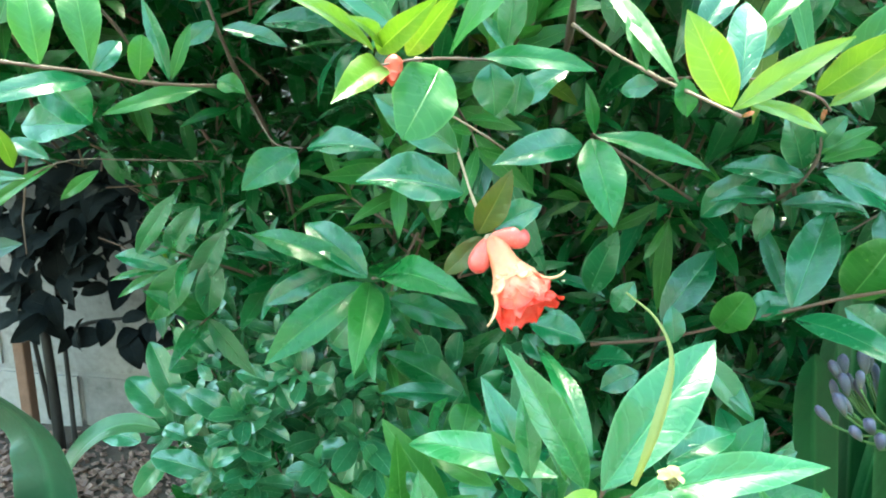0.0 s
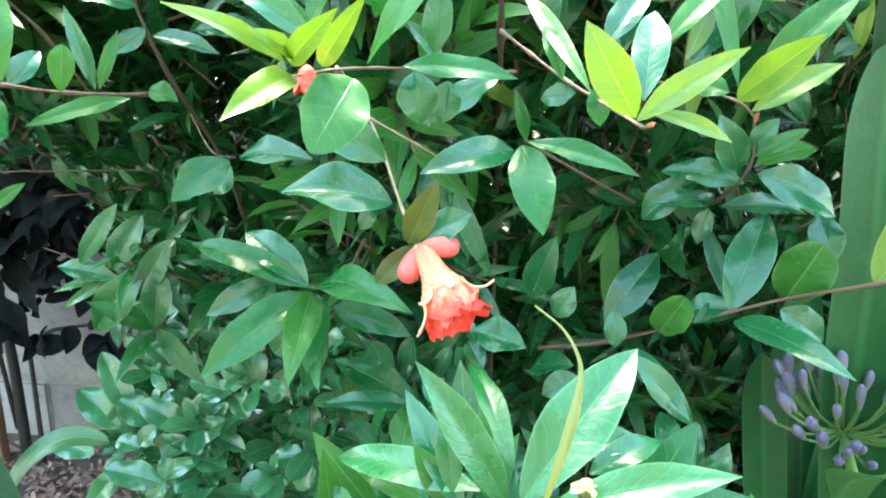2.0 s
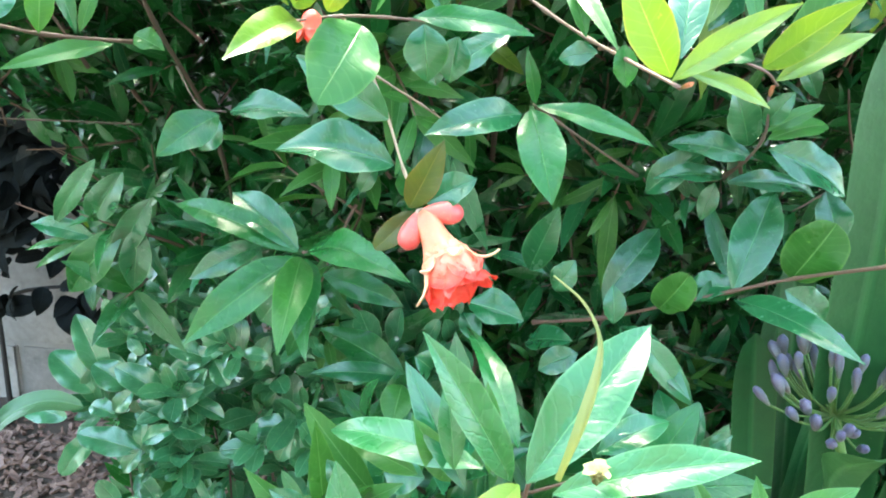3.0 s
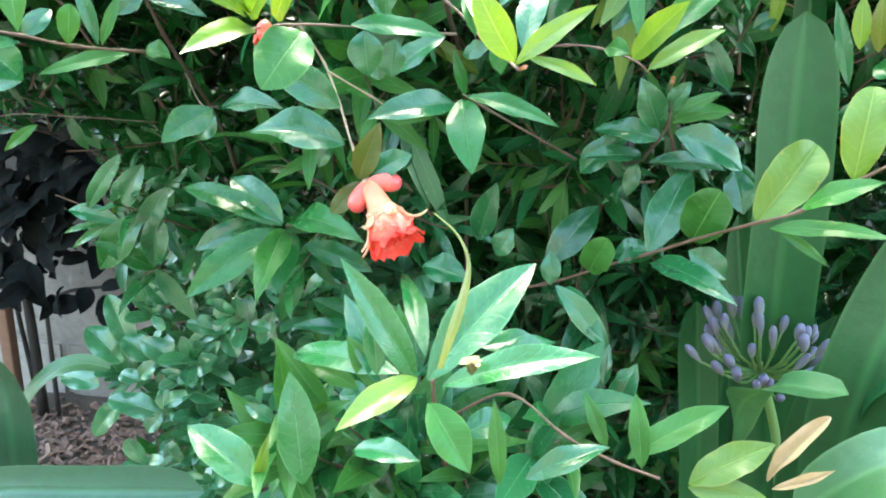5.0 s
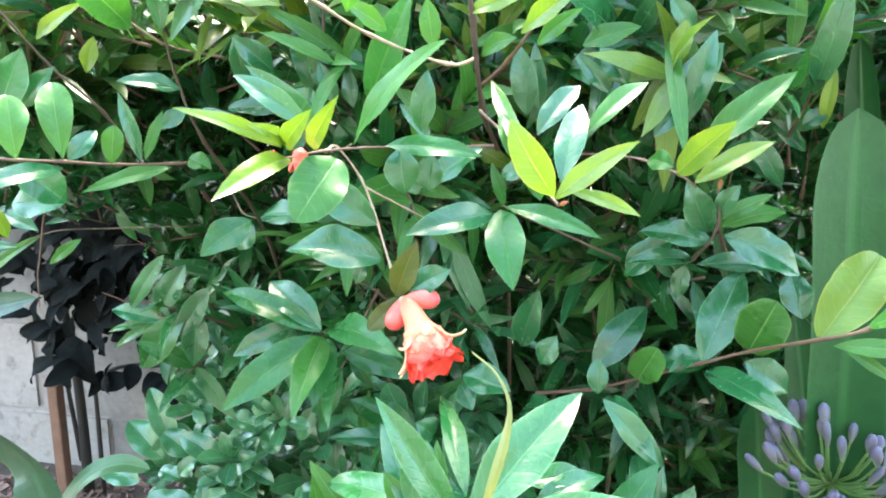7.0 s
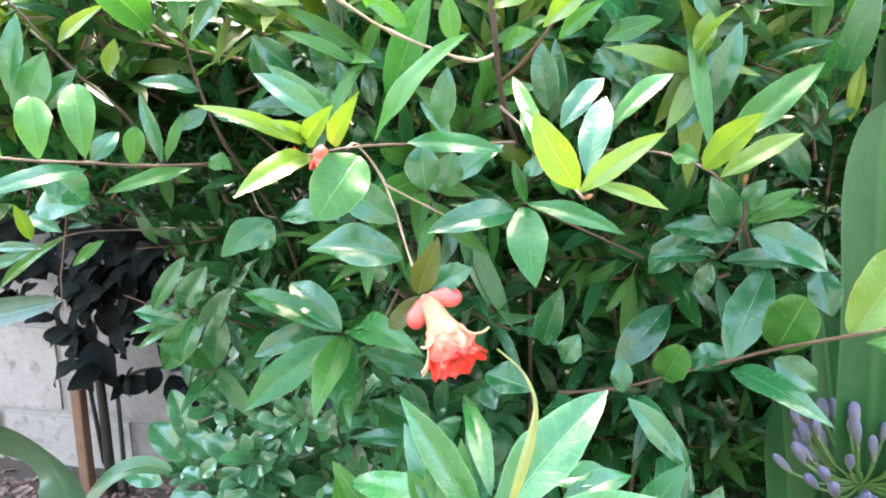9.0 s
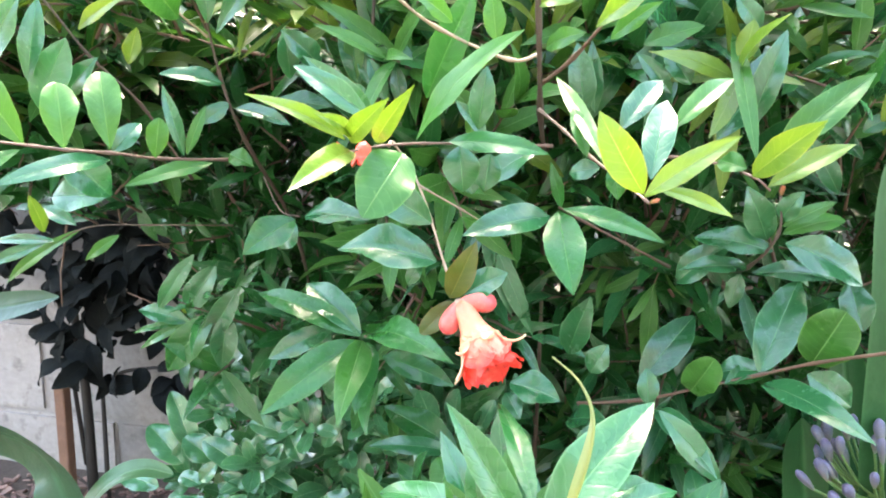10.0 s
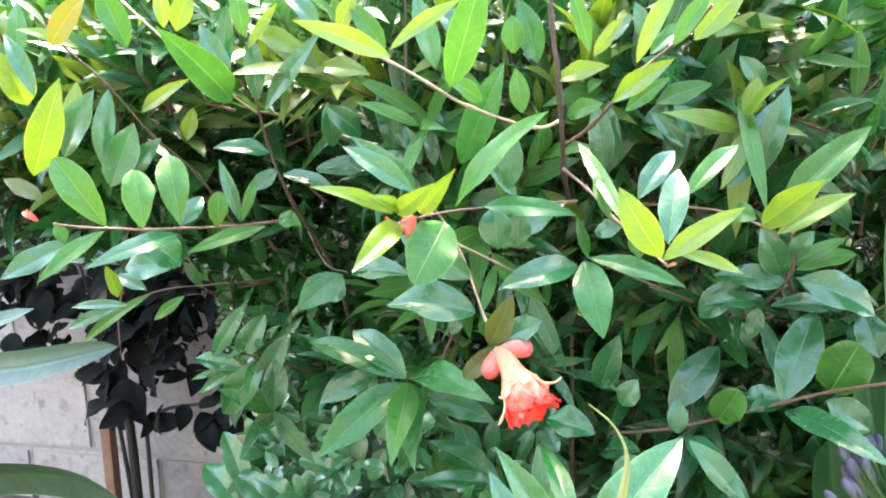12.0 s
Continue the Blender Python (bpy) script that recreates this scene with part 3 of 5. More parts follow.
# whorl
leaf(bush, (-0.025, 0.49, 0.718), (-0.12, 0.52, 0.737), 0.023, (-0.06, -0.66, 0.75), "green")
leaf(bush, (-0.025, 0.492, 0.719), (-0.08, 0.525, 0.747), 0.028, (-0.02, -0.67, 0.74), "pale")
leaf(bush, (-0.024, 0.488, 0.715), (-0.081, 0.432, 0.673), 0.030, (0.19, -0.71, 0.68), "green", curl=.06)
leaf(bush, (-0.022, 0.488, 0.715), (-0.012, 0.394, 0.689), 0.023, (0.21, -0.24, 0.95), "fresh")
leaf(bush, (-0.019, 0.49, 0.714), (-0.012, 0.434, 0.68), 0.024, (0.2, -0.5, 0.84), "mature")
leaf(bush, (-0.017, 0.488, 0.72), (0.058, 0.418, 0.729), 0.025, (-0.45, -0.42, 0.76), "green", bend=.11)
leaf(bush, (-0.01, 0.5, 0.7), (0.047, 0.499, 0.681), 0.021, (0.18, -0.78, 0.6), "mature")
leaf(bush, (-0.064, 0.46, 0.81), (-0.091, 0.433, 0.788), 0.025, (0.28, -0.76, 0.59), "green")
leaf(bush, (-0.067, 0.47, 0.805), (-0.08, 0.47, 0.786), 0.019, (-0.02, -1, 0.01), "pale")
leaf(bush, (-0.057, 0.46, 0.812), (-0.005, 0.44, 0.815), 0.021, (-0.29, -0.66, 0.7), "pale")
leaf(bush, (-0.054, 0.5, 0.661), (-0.035, 0.5, 0.686), 0.027, (-0.19, -0.97, 0.14), "pale")
leaf(bush, (-0.057, 0.52, 0.712), (-0.104, 0.5, 0.689), 0.021, (0.1, -0.84, 0.53), "pale")
leaf(bush, (-0.077, 0.54, 0.667), (-0.069, 0.54, 0.71), 0.020, (0.15, -0.99, -0.03), "pale")


# sunlit shoot
leaf(bush, (0.153, 0.292, 0.856), (0.133, 0.29, 0.889), 0.016, (-0.13, -0.98, -0.14), "young", fold=12)
leaf(bush, (0.156, 0.295, 0.862), (0.164, 0.33, 0.895), 0.014, (-0.07, -0.67, 0.74), "pale", fold=10)
leaf(bush, (0.153, 0.29, 0.855), (0.186, 0.279, 0.881), 0.011, (-0.49, -0.83, 0.28), "young")
leaf(bush, (0.159, 0.3, 0.858), (0.191, 0.302, 0.847), 0.007, (0.2, -0.88, 0.43), "young")
leaf(bush, (0.144, 0.32, 0.881), (0.163, 0.341, 0.904), 0.013, (0, -0.74, 0.68), "pale")
leaf(bush, (0.166, 0.32, 0.882), (0.196, 0.35, 0.906), 0.011, (0.09, -0.68, 0.73), "fresh")
leaf(bush, (0.141, 0.33, 0.863), (0.113, 0.411, 0.908), 0.009, (-0.31, -0.54, 0.78), "fresh")
leaf(bush, (0.138, 0.36, 0.861), (0.123, 0.37, 0.857), 0.011, (-0.57, -0.76, 0.31), "pale")
leaf(bush, (0.143, 0.33, 0.865), (0.146, 0.33, 0.849), 0.010, (0.02, -1, 0), "mature")
leaf(bush, (0.131, 0.35, 0.867), (0.123, 0.37, 0.892), 0.009, (-0.1, -0.79, 0.6), "fresh")


# right shoot
leaf(bush, (0.219, 0.39, 0.858), (0.238, 0.346, 0.888), 0.017, (-0.82, -0.52, -0.24), "young")
leaf(bush, (0.233, 0.41, 0.865), (0.284, 0.42, 0.914), 0.020, (-0.29, -0.83, 0.47), "fresh")
leaf(bush, (0.23, 0.4, 0.852), (0.271, 0.4, 0.876), 0.013, (-0.28, -0.84, 0.47), "young")
leaf(bush, (0.228, 0.42, 0.864), (0.224, 0.5, 0.943), 0.011, (-0.26, -0.68, 0.68), "fresh")
leaf(bush, (0.215, 0.47, 0.874), (0.259, 0.5, 0.935), 0.026, (-0.03, -0.89, 0.46), "pale")
leaf(bush, (0.222, 0.6, 0.907), (0.228, 0.6, 0.963), 0.027, (-0.2, -0.98, 0.02), "pale")
leaf(bush, (0.218, 0.4, 0.861), (0.207, 0.42, 0.864), 0.013, (-0.72, -0.45, 0.53), "fresh")
leaf(bush, (0.24, 0.52, 0.909), (0.238, 0.52, 0.946), 0.019, (-0.2, -0.98, -0.01), "fresh")


# left branch
leaf(bush, (-0.142, 0.37, 0.86), (-0.158, 0.388, 0.905), 0.021, (0.47, -0.75, 0.47), "fresh", blunt=.62, early=.95)
leaf(bush, (-0.149, 0.341, 0.861), (-0.16, 0.352, 0.897), 0.021, (0.54, -0.75, 0.39), "fresh", blunt=.62, early=.95)
leaf(bush, (-0.177, 0.345, 0.862), (-0.202, 0.335, 0.906), 0.022, (0.54, -0.83, 0.12), "fresh", blunt=.62, early=.95)
leaf(bush, (-0.144, 0.42, 0.852), (-0.14, 0.42, 0.878), 0.015, (0.46, -0.89, -0.07), "fresh", blunt=.62, early=.95)
leaf(bush, (-0.141, 0.45, 0.852), (-0.153, 0.447, 0.9), 0.011, (0.57, -0.82, 0.09), "pale")
leaf(bush, (-0.144, 0.46, 0.852), (-0.136, 0.474, 0.887), 0.009, (0.41, -0.87, 0.26), "fresh")
leaf(bush, (-0.142, 0.37, 0.854), (-0.161, 0.3, 0.844), 0.012, (0.76, -0.29, 0.58), "pale")
leaf(bush, (-0.13, 0.47, 0.846), (-0.175, 0.43, 0.831), 0.013, (0.4, -0.67, 0.62), "fresh")
leaf(bush, (-0.129, 0.495, 0.851), (-0.108, 0.49, 0.843), 0.016, (0.01, -0.82, 0.57), "fresh")
leaf(bush, (-0.206, 0.4, 0.826), (-0.166, 0.4, 0.828), 0.024, (-0.02, -0.88, 0.47), "pale")
leaf(bush, (-0.23, 0.42, 0.815), (-0.205, 0.42, 0.804), 0.012, (0.27, -0.75, 0.61), "pale")
leaf(bush, (-0.223, 0.4, 0.826), (-0.23, 0.42, 0.798), 0.010, (0.76, -0.42, -0.5), "young")
leaf(bush, (-0.201, 0.42, 0.802), (-0.277, 0.436, 0.755), 0.009, (-0.25, -0.97, 0.08), "fresh")
leaf(bush, (-0.234, 0.43, 0.789), (-0.278, 0.42, 0.771), 0.010, (0.08, -0.94, 0.32), "pale")
leaf(bush, (-0.219, 0.42, 0.792), (-0.271, 0.42, 0.789), 0.008, (-0.02, -0.86, 0.51), "pale")
leaf(bush, (-0.187, 0.44, 0.795), (-0.215, 0.44, 0.775), 0.009, (-0.06, -0.99, 0.09), "fresh")
leaf(bush, (-0.161, 0.4, 0.856), (-0.153, 0.42, 0.874), 0.014, (0.56, -0.66, 0.5), "pale")
leaf(bush, (-0.239, 0.36, 0.894), (-0.204, 0.35, 0.955), 0.022, (0.48, -0.78, -0.41), "young")
leaf(bush, (-0.247, 0.4, 0.905), (-0.218, 0.4, 0.951), 0.022, (0.1, -0.99, -0.06), "pale")
leaf(bush, (-0.227, 0.42, 0.882), (-0.206, 0.424, 0.928), 0.025, (0.41, -0.91, -0.11), "pale")
leaf(bush, (-0.223, 0.44, 0.889), (-0.195, 0.44, 0.917), 0.015, (0.09, -0.99, -0.09), "pale")
leaf(bush, (-0.217, 0.34, 0.88), (-0.235, 0.33, 0.894), 0.011, (0.66, -0.65, 0.37), "bronze")
leaf(bush, (-0.176, 0.34, 0.86), (-0.193, 0.3, 0.835), 0.011, (0.46, -0.6, 0.65), "fresh")
leaf(bush, (-0.215, 0.36, 0.849), (-0.256, 0.34, 0.828), 0.018, (0.16, -0.85, 0.49), "pale")
leaf(bush, (-0.272, 0.4, 0.942), (-0.274, 0.38, 0.977), 0.024, (0.81, -0.52, -0.25), "young")
leaf(bush, (-0.213, 0.35, 0.851), (-0.218, 0.35, 0.864), 0.009, (0.67, -0.7, 0.24), "fresh")
leaf(bush, (-0.166, 0.36, 0.855), (-0.15, 0.38, 0.831), 0.025, (0.85, -0.52, 0.13), "pale")


# crown
leaf(bush, (-0.138, 0.445, 0.943), (-0.138, 0.354, 0.983), 0.0258, (0.85, -0.21, -0.48), "fresh")
leaf(bush, (-0.137, 0.44, 0.954), (-0.157, 0.440, 0.997), 0.0163, (0.53, -0.81, 0.25), "pale")
leaf(bush, (-0.13, 0.47, 0.943), (-0.132, 0.470, 0.993), 0.0163, (0.44, -0.9, 0.02), "pale")
leaf(bush, (-0.124, 0.47, 0.936), (-0.072, 0.458, 0.990), 0.0155, (-0.21, -0.98, -0.02), "pale")
leaf(bush, (0.021, 0.307, 0.954), (-0.014, 0.269, 0.968), 0.0112, (0.75, -0.67, 0.01), "young")
leaf(bush, (0.02, 0.31, 0.958), (0.055, 0.320, 0.982), 0.0086, (0.09, -0.96, 0.26), "young")
leaf(bush, (0.042, 0.355, 0.941), (0.065, 0.337, 1.001), 0.0206, (0.14, -0.93, -0.34), "fresh")
leaf(bush, (0.057, 0.38, 0.934), (0.038, 0.356, 0.947), 0.0112, (0.77, -0.63, 0.01), "fresh")
leaf(bush, (0.106, 0.42, 0.925), (0.128, 0.396, 0.931), 0.0129, (-0.75, -0.64, 0.16), "fresh")
leaf(bush, (0.099, 0.41, 0.947), (0.131, 0.398, 0.953), 0.0129, (-0.38, -0.89, 0.25), "young")
leaf(bush, (0.078, 0.41, 0.927), (0.074, 0.410, 0.955), 0.0129, (0.14, -0.99, 0.02), "fresh")
leaf(bush, (0.132, 0.37, 0.931), (0.162, 0.346, 0.951), 0.0129, (-0.63, -0.78, -0.02), "young")
leaf(bush, (0.163, 0.36, 0.959), (0.182, 0.360, 0.987), 0.0103, (-0.21, -0.97, 0.15), "fresh")
leaf(bush, (-0.074, 0.48, 0.907), (-0.073, 0.468, 0.941), 0.0155, (0.4, -0.86, -0.32), "pale")
leaf(bush, (-0.051, 0.48, 0.915), (-0.071, 0.456, 0.938), 0.0189, (0.75, -0.66, -0.02), "pale")
leaf(bush, (-0.034, 0.5, 0.904), (-0.033, 0.500, 0.953), 0.0155, (0.25, -0.97, -0.01), "fresh")
leaf(bush, (-0.005, 0.48, 0.893), (-0.017, 0.480, 0.922), 0.0129, (0.34, -0.93, 0.15), "pale")
leaf(bush, (-0.135, 0.5, 0.903), (-0.173, 0.476, 0.908), 0.0172, (0.45, -0.6, 0.67), "pale")
leaf(bush, (0.011, 0.4, 0.877), (-0.025, 0.376, 0.915), 0.0146, (0.61, -0.78, 0.1), "pale")
leaf(bush, (-0.131, 0.5, 0.889), (-0.147, 0.488, 0.873), 0.0138, (0.32, -0.88, 0.35), "pale")
leaf(bush, (-0.232, 0.38, 0.979), (-0.182, 0.356, 1.007), 0.0155, (-0.15, -0.87, -0.48), "bronze")
leaf(bush, (-0.223, 0.46, 0.937), (-0.165, 0.436, 0.959), 0.0112, (-0.34, -0.93, -0.13), "young")
leaf(bush, (-0.277, 0.4, 0.972), (-0.271, 0.400, 1.013), 0.0129, (0.58, -0.81, -0.08), "pale")


# right branch
leaf(bush, (0.259, 0.478, 0.718), (0.292, 0.525, 0.776), 0.031, (-0.16, -0.72, 0.68), "pale")
leaf(bush, (0.283, 0.455, 0.736), (0.292, 0.436, 0.776), 0.033, (-0.5, -0.82, -0.28), "fresh", blunt=.45)
leaf(bush, (0.218, 0.49, 0.697), (0.227, 0.467, 0.73), 0.025, (-0.49, -0.77, -0.41), "fresh", blunt=.42)
leaf(bush, (0.187, 0.523, 0.688), (0.23, 0.563, 0.733), 0.029, (0.02, -0.76, 0.65), "pale")
leaf(bush, (0.261, 0.476, 0.712), (0.299, 0.39, 0.713), 0.020, (-0.58, -0.25, 0.77), "pale")
leaf(bush, (0.197, 0.5, 0.678), (0.226, 0.424, 0.666), 0.019, (-0.41, -0.29, 0.86), "pale")
leaf(bush, (0.238, 0.48, 0.708), (0.274, 0.5, 0.717), 0.017, (0.1, -0.55, 0.83), "mature")
leaf(bush, (0.307, 0.404, 0.763), (0.34, 0.42, 0.811), 0.033, (-0.14, -0.91, 0.4), "young", blunt=.45)
leaf(bush, (0.35, 0.385, 0.796), (0.356, 0.396, 0.848), 0.025, (-0.39, -0.89, 0.23), "young", blunt=.45)
leaf(bush, (0.326, 0.39, 0.776), (0.36, 0.37, 0.798), 0.015, (-0.65, -0.52, 0.55), "fresh")
leaf(bush, (0.314, 0.4, 0.761), (0.368, 0.36, 0.768), 0.012, (-0.47, -0.52, 0.72), "fresh")
leaf(bush, (0.319, 0.4, 0.76), (0.352, 0.4, 0.739), 0.007, (0.18, -0.94, 0.29), "fresh")
leaf(bush, (0.283, 0.46, 0.727), (0.312, 0.46, 0.707), 0.024, (0.23, -0.92, 0.33), "pale")
leaf(bush, (0.19, 0.49, 0.684), (0.188, 0.5, 0.708), 0.017, (-0.01, -0.92, 0.39), "pale")
leaf(bush, (0.264, 0.48, 0.719), (0.235, 0.5, 0.708), 0.022, (-0.57, -0.45, 0.69), "pale")


# pinkbud shoot
leaf(bush, (0.26, 0.5, 0.807), (0.241, 0.49, 0.844), 0.022, (0.07, -0.97, -0.23), "pale")
leaf(bush, (0.269, 0.49, 0.807), (0.32, 0.488, 0.781), 0.030, (0.24, -0.81, 0.53), "pale", bend=.12)
leaf(bush, (0.267, 0.49, 0.813), (0.316, 0.52, 0.82), 0.017, (0.25, -0.6, 0.76), "fresh")
leaf(bush, (0.266, 0.49, 0.818), (0.301, 0.5, 0.835), 0.011, (-0.04, -0.82, 0.57), "fresh")
leaf(bush, (0.265, 0.5, 0.799), (0.215, 0.52, 0.802), 0.021, (-0.25, -0.71, 0.66), "pale")
leaf(bush, (0.25, 0.52, 0.778), (0.245, 0.52, 0.752), 0.014, (-0.34, -0.94, 0.07), "pale")
leaf(bush, (0.258, 0.52, 0.779), (0.323, 0.54, 0.772), 0.018, (0.27, -0.66, 0.7), "pale")
leaf(bush, (0.264, 0.49, 0.822), (0.274, 0.48, 0.843), 0.015, (-0.62, -0.78, -0.06), "pale")
leaf(bush, (0.208, 0.53, 0.766), (0.243, 0.52, 0.8), 0.025, (-0.56, -0.74, 0.37), "pale")
leaf(bush, (0.131, 0.5, 0.714), (0.144, 0.48, 0.764), 0.022, (-0.36, -0.89, -0.26), "pale")
leaf(bush, (0.147, 0.48, 0.708), (0.158, 0.48, 0.73), 0.018, (-0.33, -0.93, 0.16), "pale")
leaf(bush, (0.255, 0.52, 0.783), (0.204, 0.5, 0.782), 0.016, (0.24, -0.64, 0.73), "pale")
leaf(bush, (0.329, 0.5, 0.747), (0.323, 0.52, 0.778), 0.023, (-0.3, -0.82, 0.48), "pale")


# low shoots
leaf(bush, (0.044, 0.56, 0.597), (-0.031, 0.587, 0.619), 0.031, (0, -0.64, 0.77), "mature")
leaf(bush, (0.046, 0.5, 0.626), (-0.009, 0.457, 0.646), 0.016, (0.59, -0.43, 0.69), "pale")
leaf(bush, (0.053, 0.45, 0.647), (0.05, 0.42, 0.633), 0.023, (0.08, -0.44, 0.9), "fresh")
leaf(bush, (0.091, 0.47, 0.699), (0.127, 0.46, 0.693), 0.026, (-0.06, -0.64, 0.77), "pale")
leaf(bush, (0.071, 0.46, 0.654), (0.06, 0.45, 0.668), 0.023, (0.74, -0.66, 0.14), "pale")
leaf(bush, (0.221, 0.42, 0.631), (0.217, 0.46, 0.653), 0.018, (-0.11, -0.5, 0.86), "pale")
leaf(bush, (0.236, 0.42, 0.615), (0.249, 0.42, 0.655), 0.019, (-0.39, -0.91, 0.13), "pale")
leaf(bush, (0.19, 0.44, 0.701), (0.233, 0.44, 0.654), 0.018, (0.33, -0.9, 0.3), "pale")
leaf(bush, (0.134, 0.5, 0.662), (0.159, 0.46, 0.682), 0.021, (-0.75, -0.13, 0.65), "pale")
leaf(bush, (0.163, 0.46, 0.674), (0.139, 0.46, 0.66), 0.019, (-0.33, -0.75, 0.57), "pale")
leaf(bush, (0.1, 0.46, 0.677), (0.088, 0.48, 0.688), 0.015, (-0.19, -0.56, 0.8), "pale")


# front shoot
leaf(bush, (0.113, 0.285, 0.698), (0.075, 0.282, 0.761), 0.0175, (0.48, -0.85, 0.24), "front", fold=30)
leaf(bush, (0.119, 0.285, 0.698), (0.171, 0.334, 0.749), 0.030, (-0.02, -0.60, 0.80), "front", fold=26)
leaf(bush, (0.116, 0.3, 0.704), (0.091, 0.37, 0.726), 0.013, (0.25, -0.7, 0.6), "mature")
leaf(bush, (0.128, 0.275, 0.701), (0.202, 0.275, 0.723), 0.018, (-0.24, -0.56, 0.79), "front")
leaf(bush, (0.102, 0.3, 0.693), (0.028, 0.347, 0.675), 0.019, (-0.46, -0.42, 0.78), "front")
leaf(bush, (0.115, 0.275, 0.704), (0.085, 0.23, 0.698), 0.015, (0.35, -0.35, 0.87), "young")
leaf(bush, (0.121, 0.275, 0.691), (0.144, 0.26, 0.663), 0.021, (0.25, -0.75, 0.61), "fresh")
leaf(bush, (0.143, 0.32, 0.703), (0.177, 0.33, 0.704), 0.015, (0.13, -0.54, 0.83), "front")
leaf(bush, (0.09, 0.3, 0.691), (0.084, 0.31, 0.727), 0.012, (0.28, -0.91, 0.3), "front")
leaf(bush, (0.104, 0.29, 0.698), (0.101, 0.3, 0.733), 0.011, (0.21, -0.93, 0.29), "fresh")
leaf(bush, (0.048, 0.3, 0.619), (0.038, 0.311, 0.683), 0.025, (0.4, -0.89, 0.21), "front")
leaf(bush, (0.022, 0.3, 0.614), (-0.029, 0.32, 0.637), 0.026, (0.18, -0.52, 0.83), "front")
leaf(bush, (0.02, 0.3, 0.614), (0.029, 0.3, 0.65), 0.007, (0.16, -0.99, -0.04), "young")
leaf(bush, (0.082, 0.28, 0.657), (0.119, 0.26, 0.667), 0.015, (-0.42, -0.34, 0.84), "pale")
leaf(bush, (0.241, 0.33, 0.63), (0.235, 0.345, 0.671), 0.013, (-0.12, -0.94, 0.32), "fresh")
leaf(bush, (0.234, 0.34, 0.629), (0.294, 0.36, 0.659), 0.019, (-0.19, -0.59, 0.79), "fresh")
leaf(bush, (0.221, 0.34, 0.635), (0.205, 0.35, 0.667), 0.010, (0.14, -0.93, 0.35), "fresh")
leaf(bush, (0.173, 0.3, 0.636), (0.218, 0.31, 0.654), 0.016, (-0.21, -0.54, 0.82), "pale")
leaf(bush, (0.159, 0.3, 0.631), (0.153, 0.31, 0.677), 0.010, (0.14, -0.96, 0.23), "fresh")
leaf(bush, (0.2683, 0.33, 0.6225), (0.3141, 0.335, 0.6506), 0.021, (-0.3, -0.6, 0.75), "young")
leaf(bush, (0.2683, 0.33, 0.6205), (0.3105, 0.32, 0.6232), 0.017, (0.1, -0.75, 0.65), "young")
leaf(bush, (0.082, 0.32, 0.68), (0.069, 0.33, 0.698), 0.015, (0.26, -0.75, 0.6), "fresh")
leaf(bush, (0.137, 0.31, 0.654), (0.163, 0.33, 0.656), 0.018, (0.35, -0.51, 0.79), "pale")
leaf(bush, (0.018, 0.34, 0.632), (-0.001, 0.34, 0.643), 0.011, (0.39, -0.64, 0.67), "pale")
leaf(bush, (0.054, 0.36, 0.644), (0.075, 0.36, 0.643), 0.021, (0.05, -0.68, 0.73), "pale")
leaf(bush, (-0.001, 0.33, 0.593), (0.011, 0.35, 0.613), 0.017, (0.2, -0.75, 0.63), "fresh")
leaf(bush, (0.095, 0.3, 0.682), (0.065, 0.33, 0.724), 0.016, (0.07, -0.78, 0.62), "pale")
leaf(bush, (0.089, 0.31, 0.678), (0.071, 0.31, 0.708), 0.014, (0.39, -0.89, 0.23), "fresh")
leaf(bush, (0.107, 0.295, 0.693), (0.094, 0.31, 0.727), 0.011, (0.07, -0.9, 0.42), "pale")
leaf(bush, (0.073, 0.33, 0.666), (0.037, 0.34, 0.676), 0.013, (0.02, -0.66, 0.75), "fresh")
leaf(bush, (0.037, 0.33, 0.656), (0.03, 0.33, 0.67), 0.010, (0.48, -0.84, 0.26), "pale")
leaf(bush, (0.225, 0.4, 0.646), (0.227, 0.41, 0.672), 0.009, (-0.31, -0.88, 0.37), "pale")
leaf(bush, (0.232, 0.4, 0.651), (0.244, 0.4, 0.659), 0.008, (-0.43, -0.67, 0.6), "pale")
leaf(bush, (0.15, 0.31, 0.698), (0.185, 0.33, 0.705), 0.015, (0.08, -0.46, 0.88), "pale")


# flank
leaf(bush, (-0.227, 0.6, 0.681), (-0.281, 0.6, 0.689), 0.020, (0.1, -0.76, 0.64), "pale")
leaf(bush, (-0.2, 0.6, 0.691), (-0.253, 0.6, 0.629), 0.034, (-0.06, -1, 0.05), "green")
leaf(bush, (-0.188, 0.6, 0.694), (-0.196, 0.6, 0.636), 0.027, (0.37, -0.93, -0.05), "pale")
leaf(bush, (-0.227, 0.6, 0.681), (-0.287, 0.6, 0.665), 0.008, (-0.13, -0.86, 0.49), "green")
leaf(bush, (-0.224, 0.6, 0.684), (-0.281, 0.6, 0.649), 0.010, (-0.17, -0.95, 0.27), "green")
leaf(bush, (-0.23, 0.6, 0.689), (-0.228, 0.6, 0.705), 0.012, (0.41, -0.91, -0.06), "young")
leaf(bush, (-0.22, 0.6, 0.748), (-0.26, 0.6, 0.69), 0.018, (0.08, -1, -0.05), "pale")
leaf(bush, (-0.198, 0.6, 0.739), (-0.23, 0.6, 0.689), 0.027, (0.06, -1, -0.04), "pale")
leaf(bush, (-0.176, 0.6, 0.718), (-0.211, 0.6, 0.659), 0.025, (0.05, -1, -0.03), "pale")
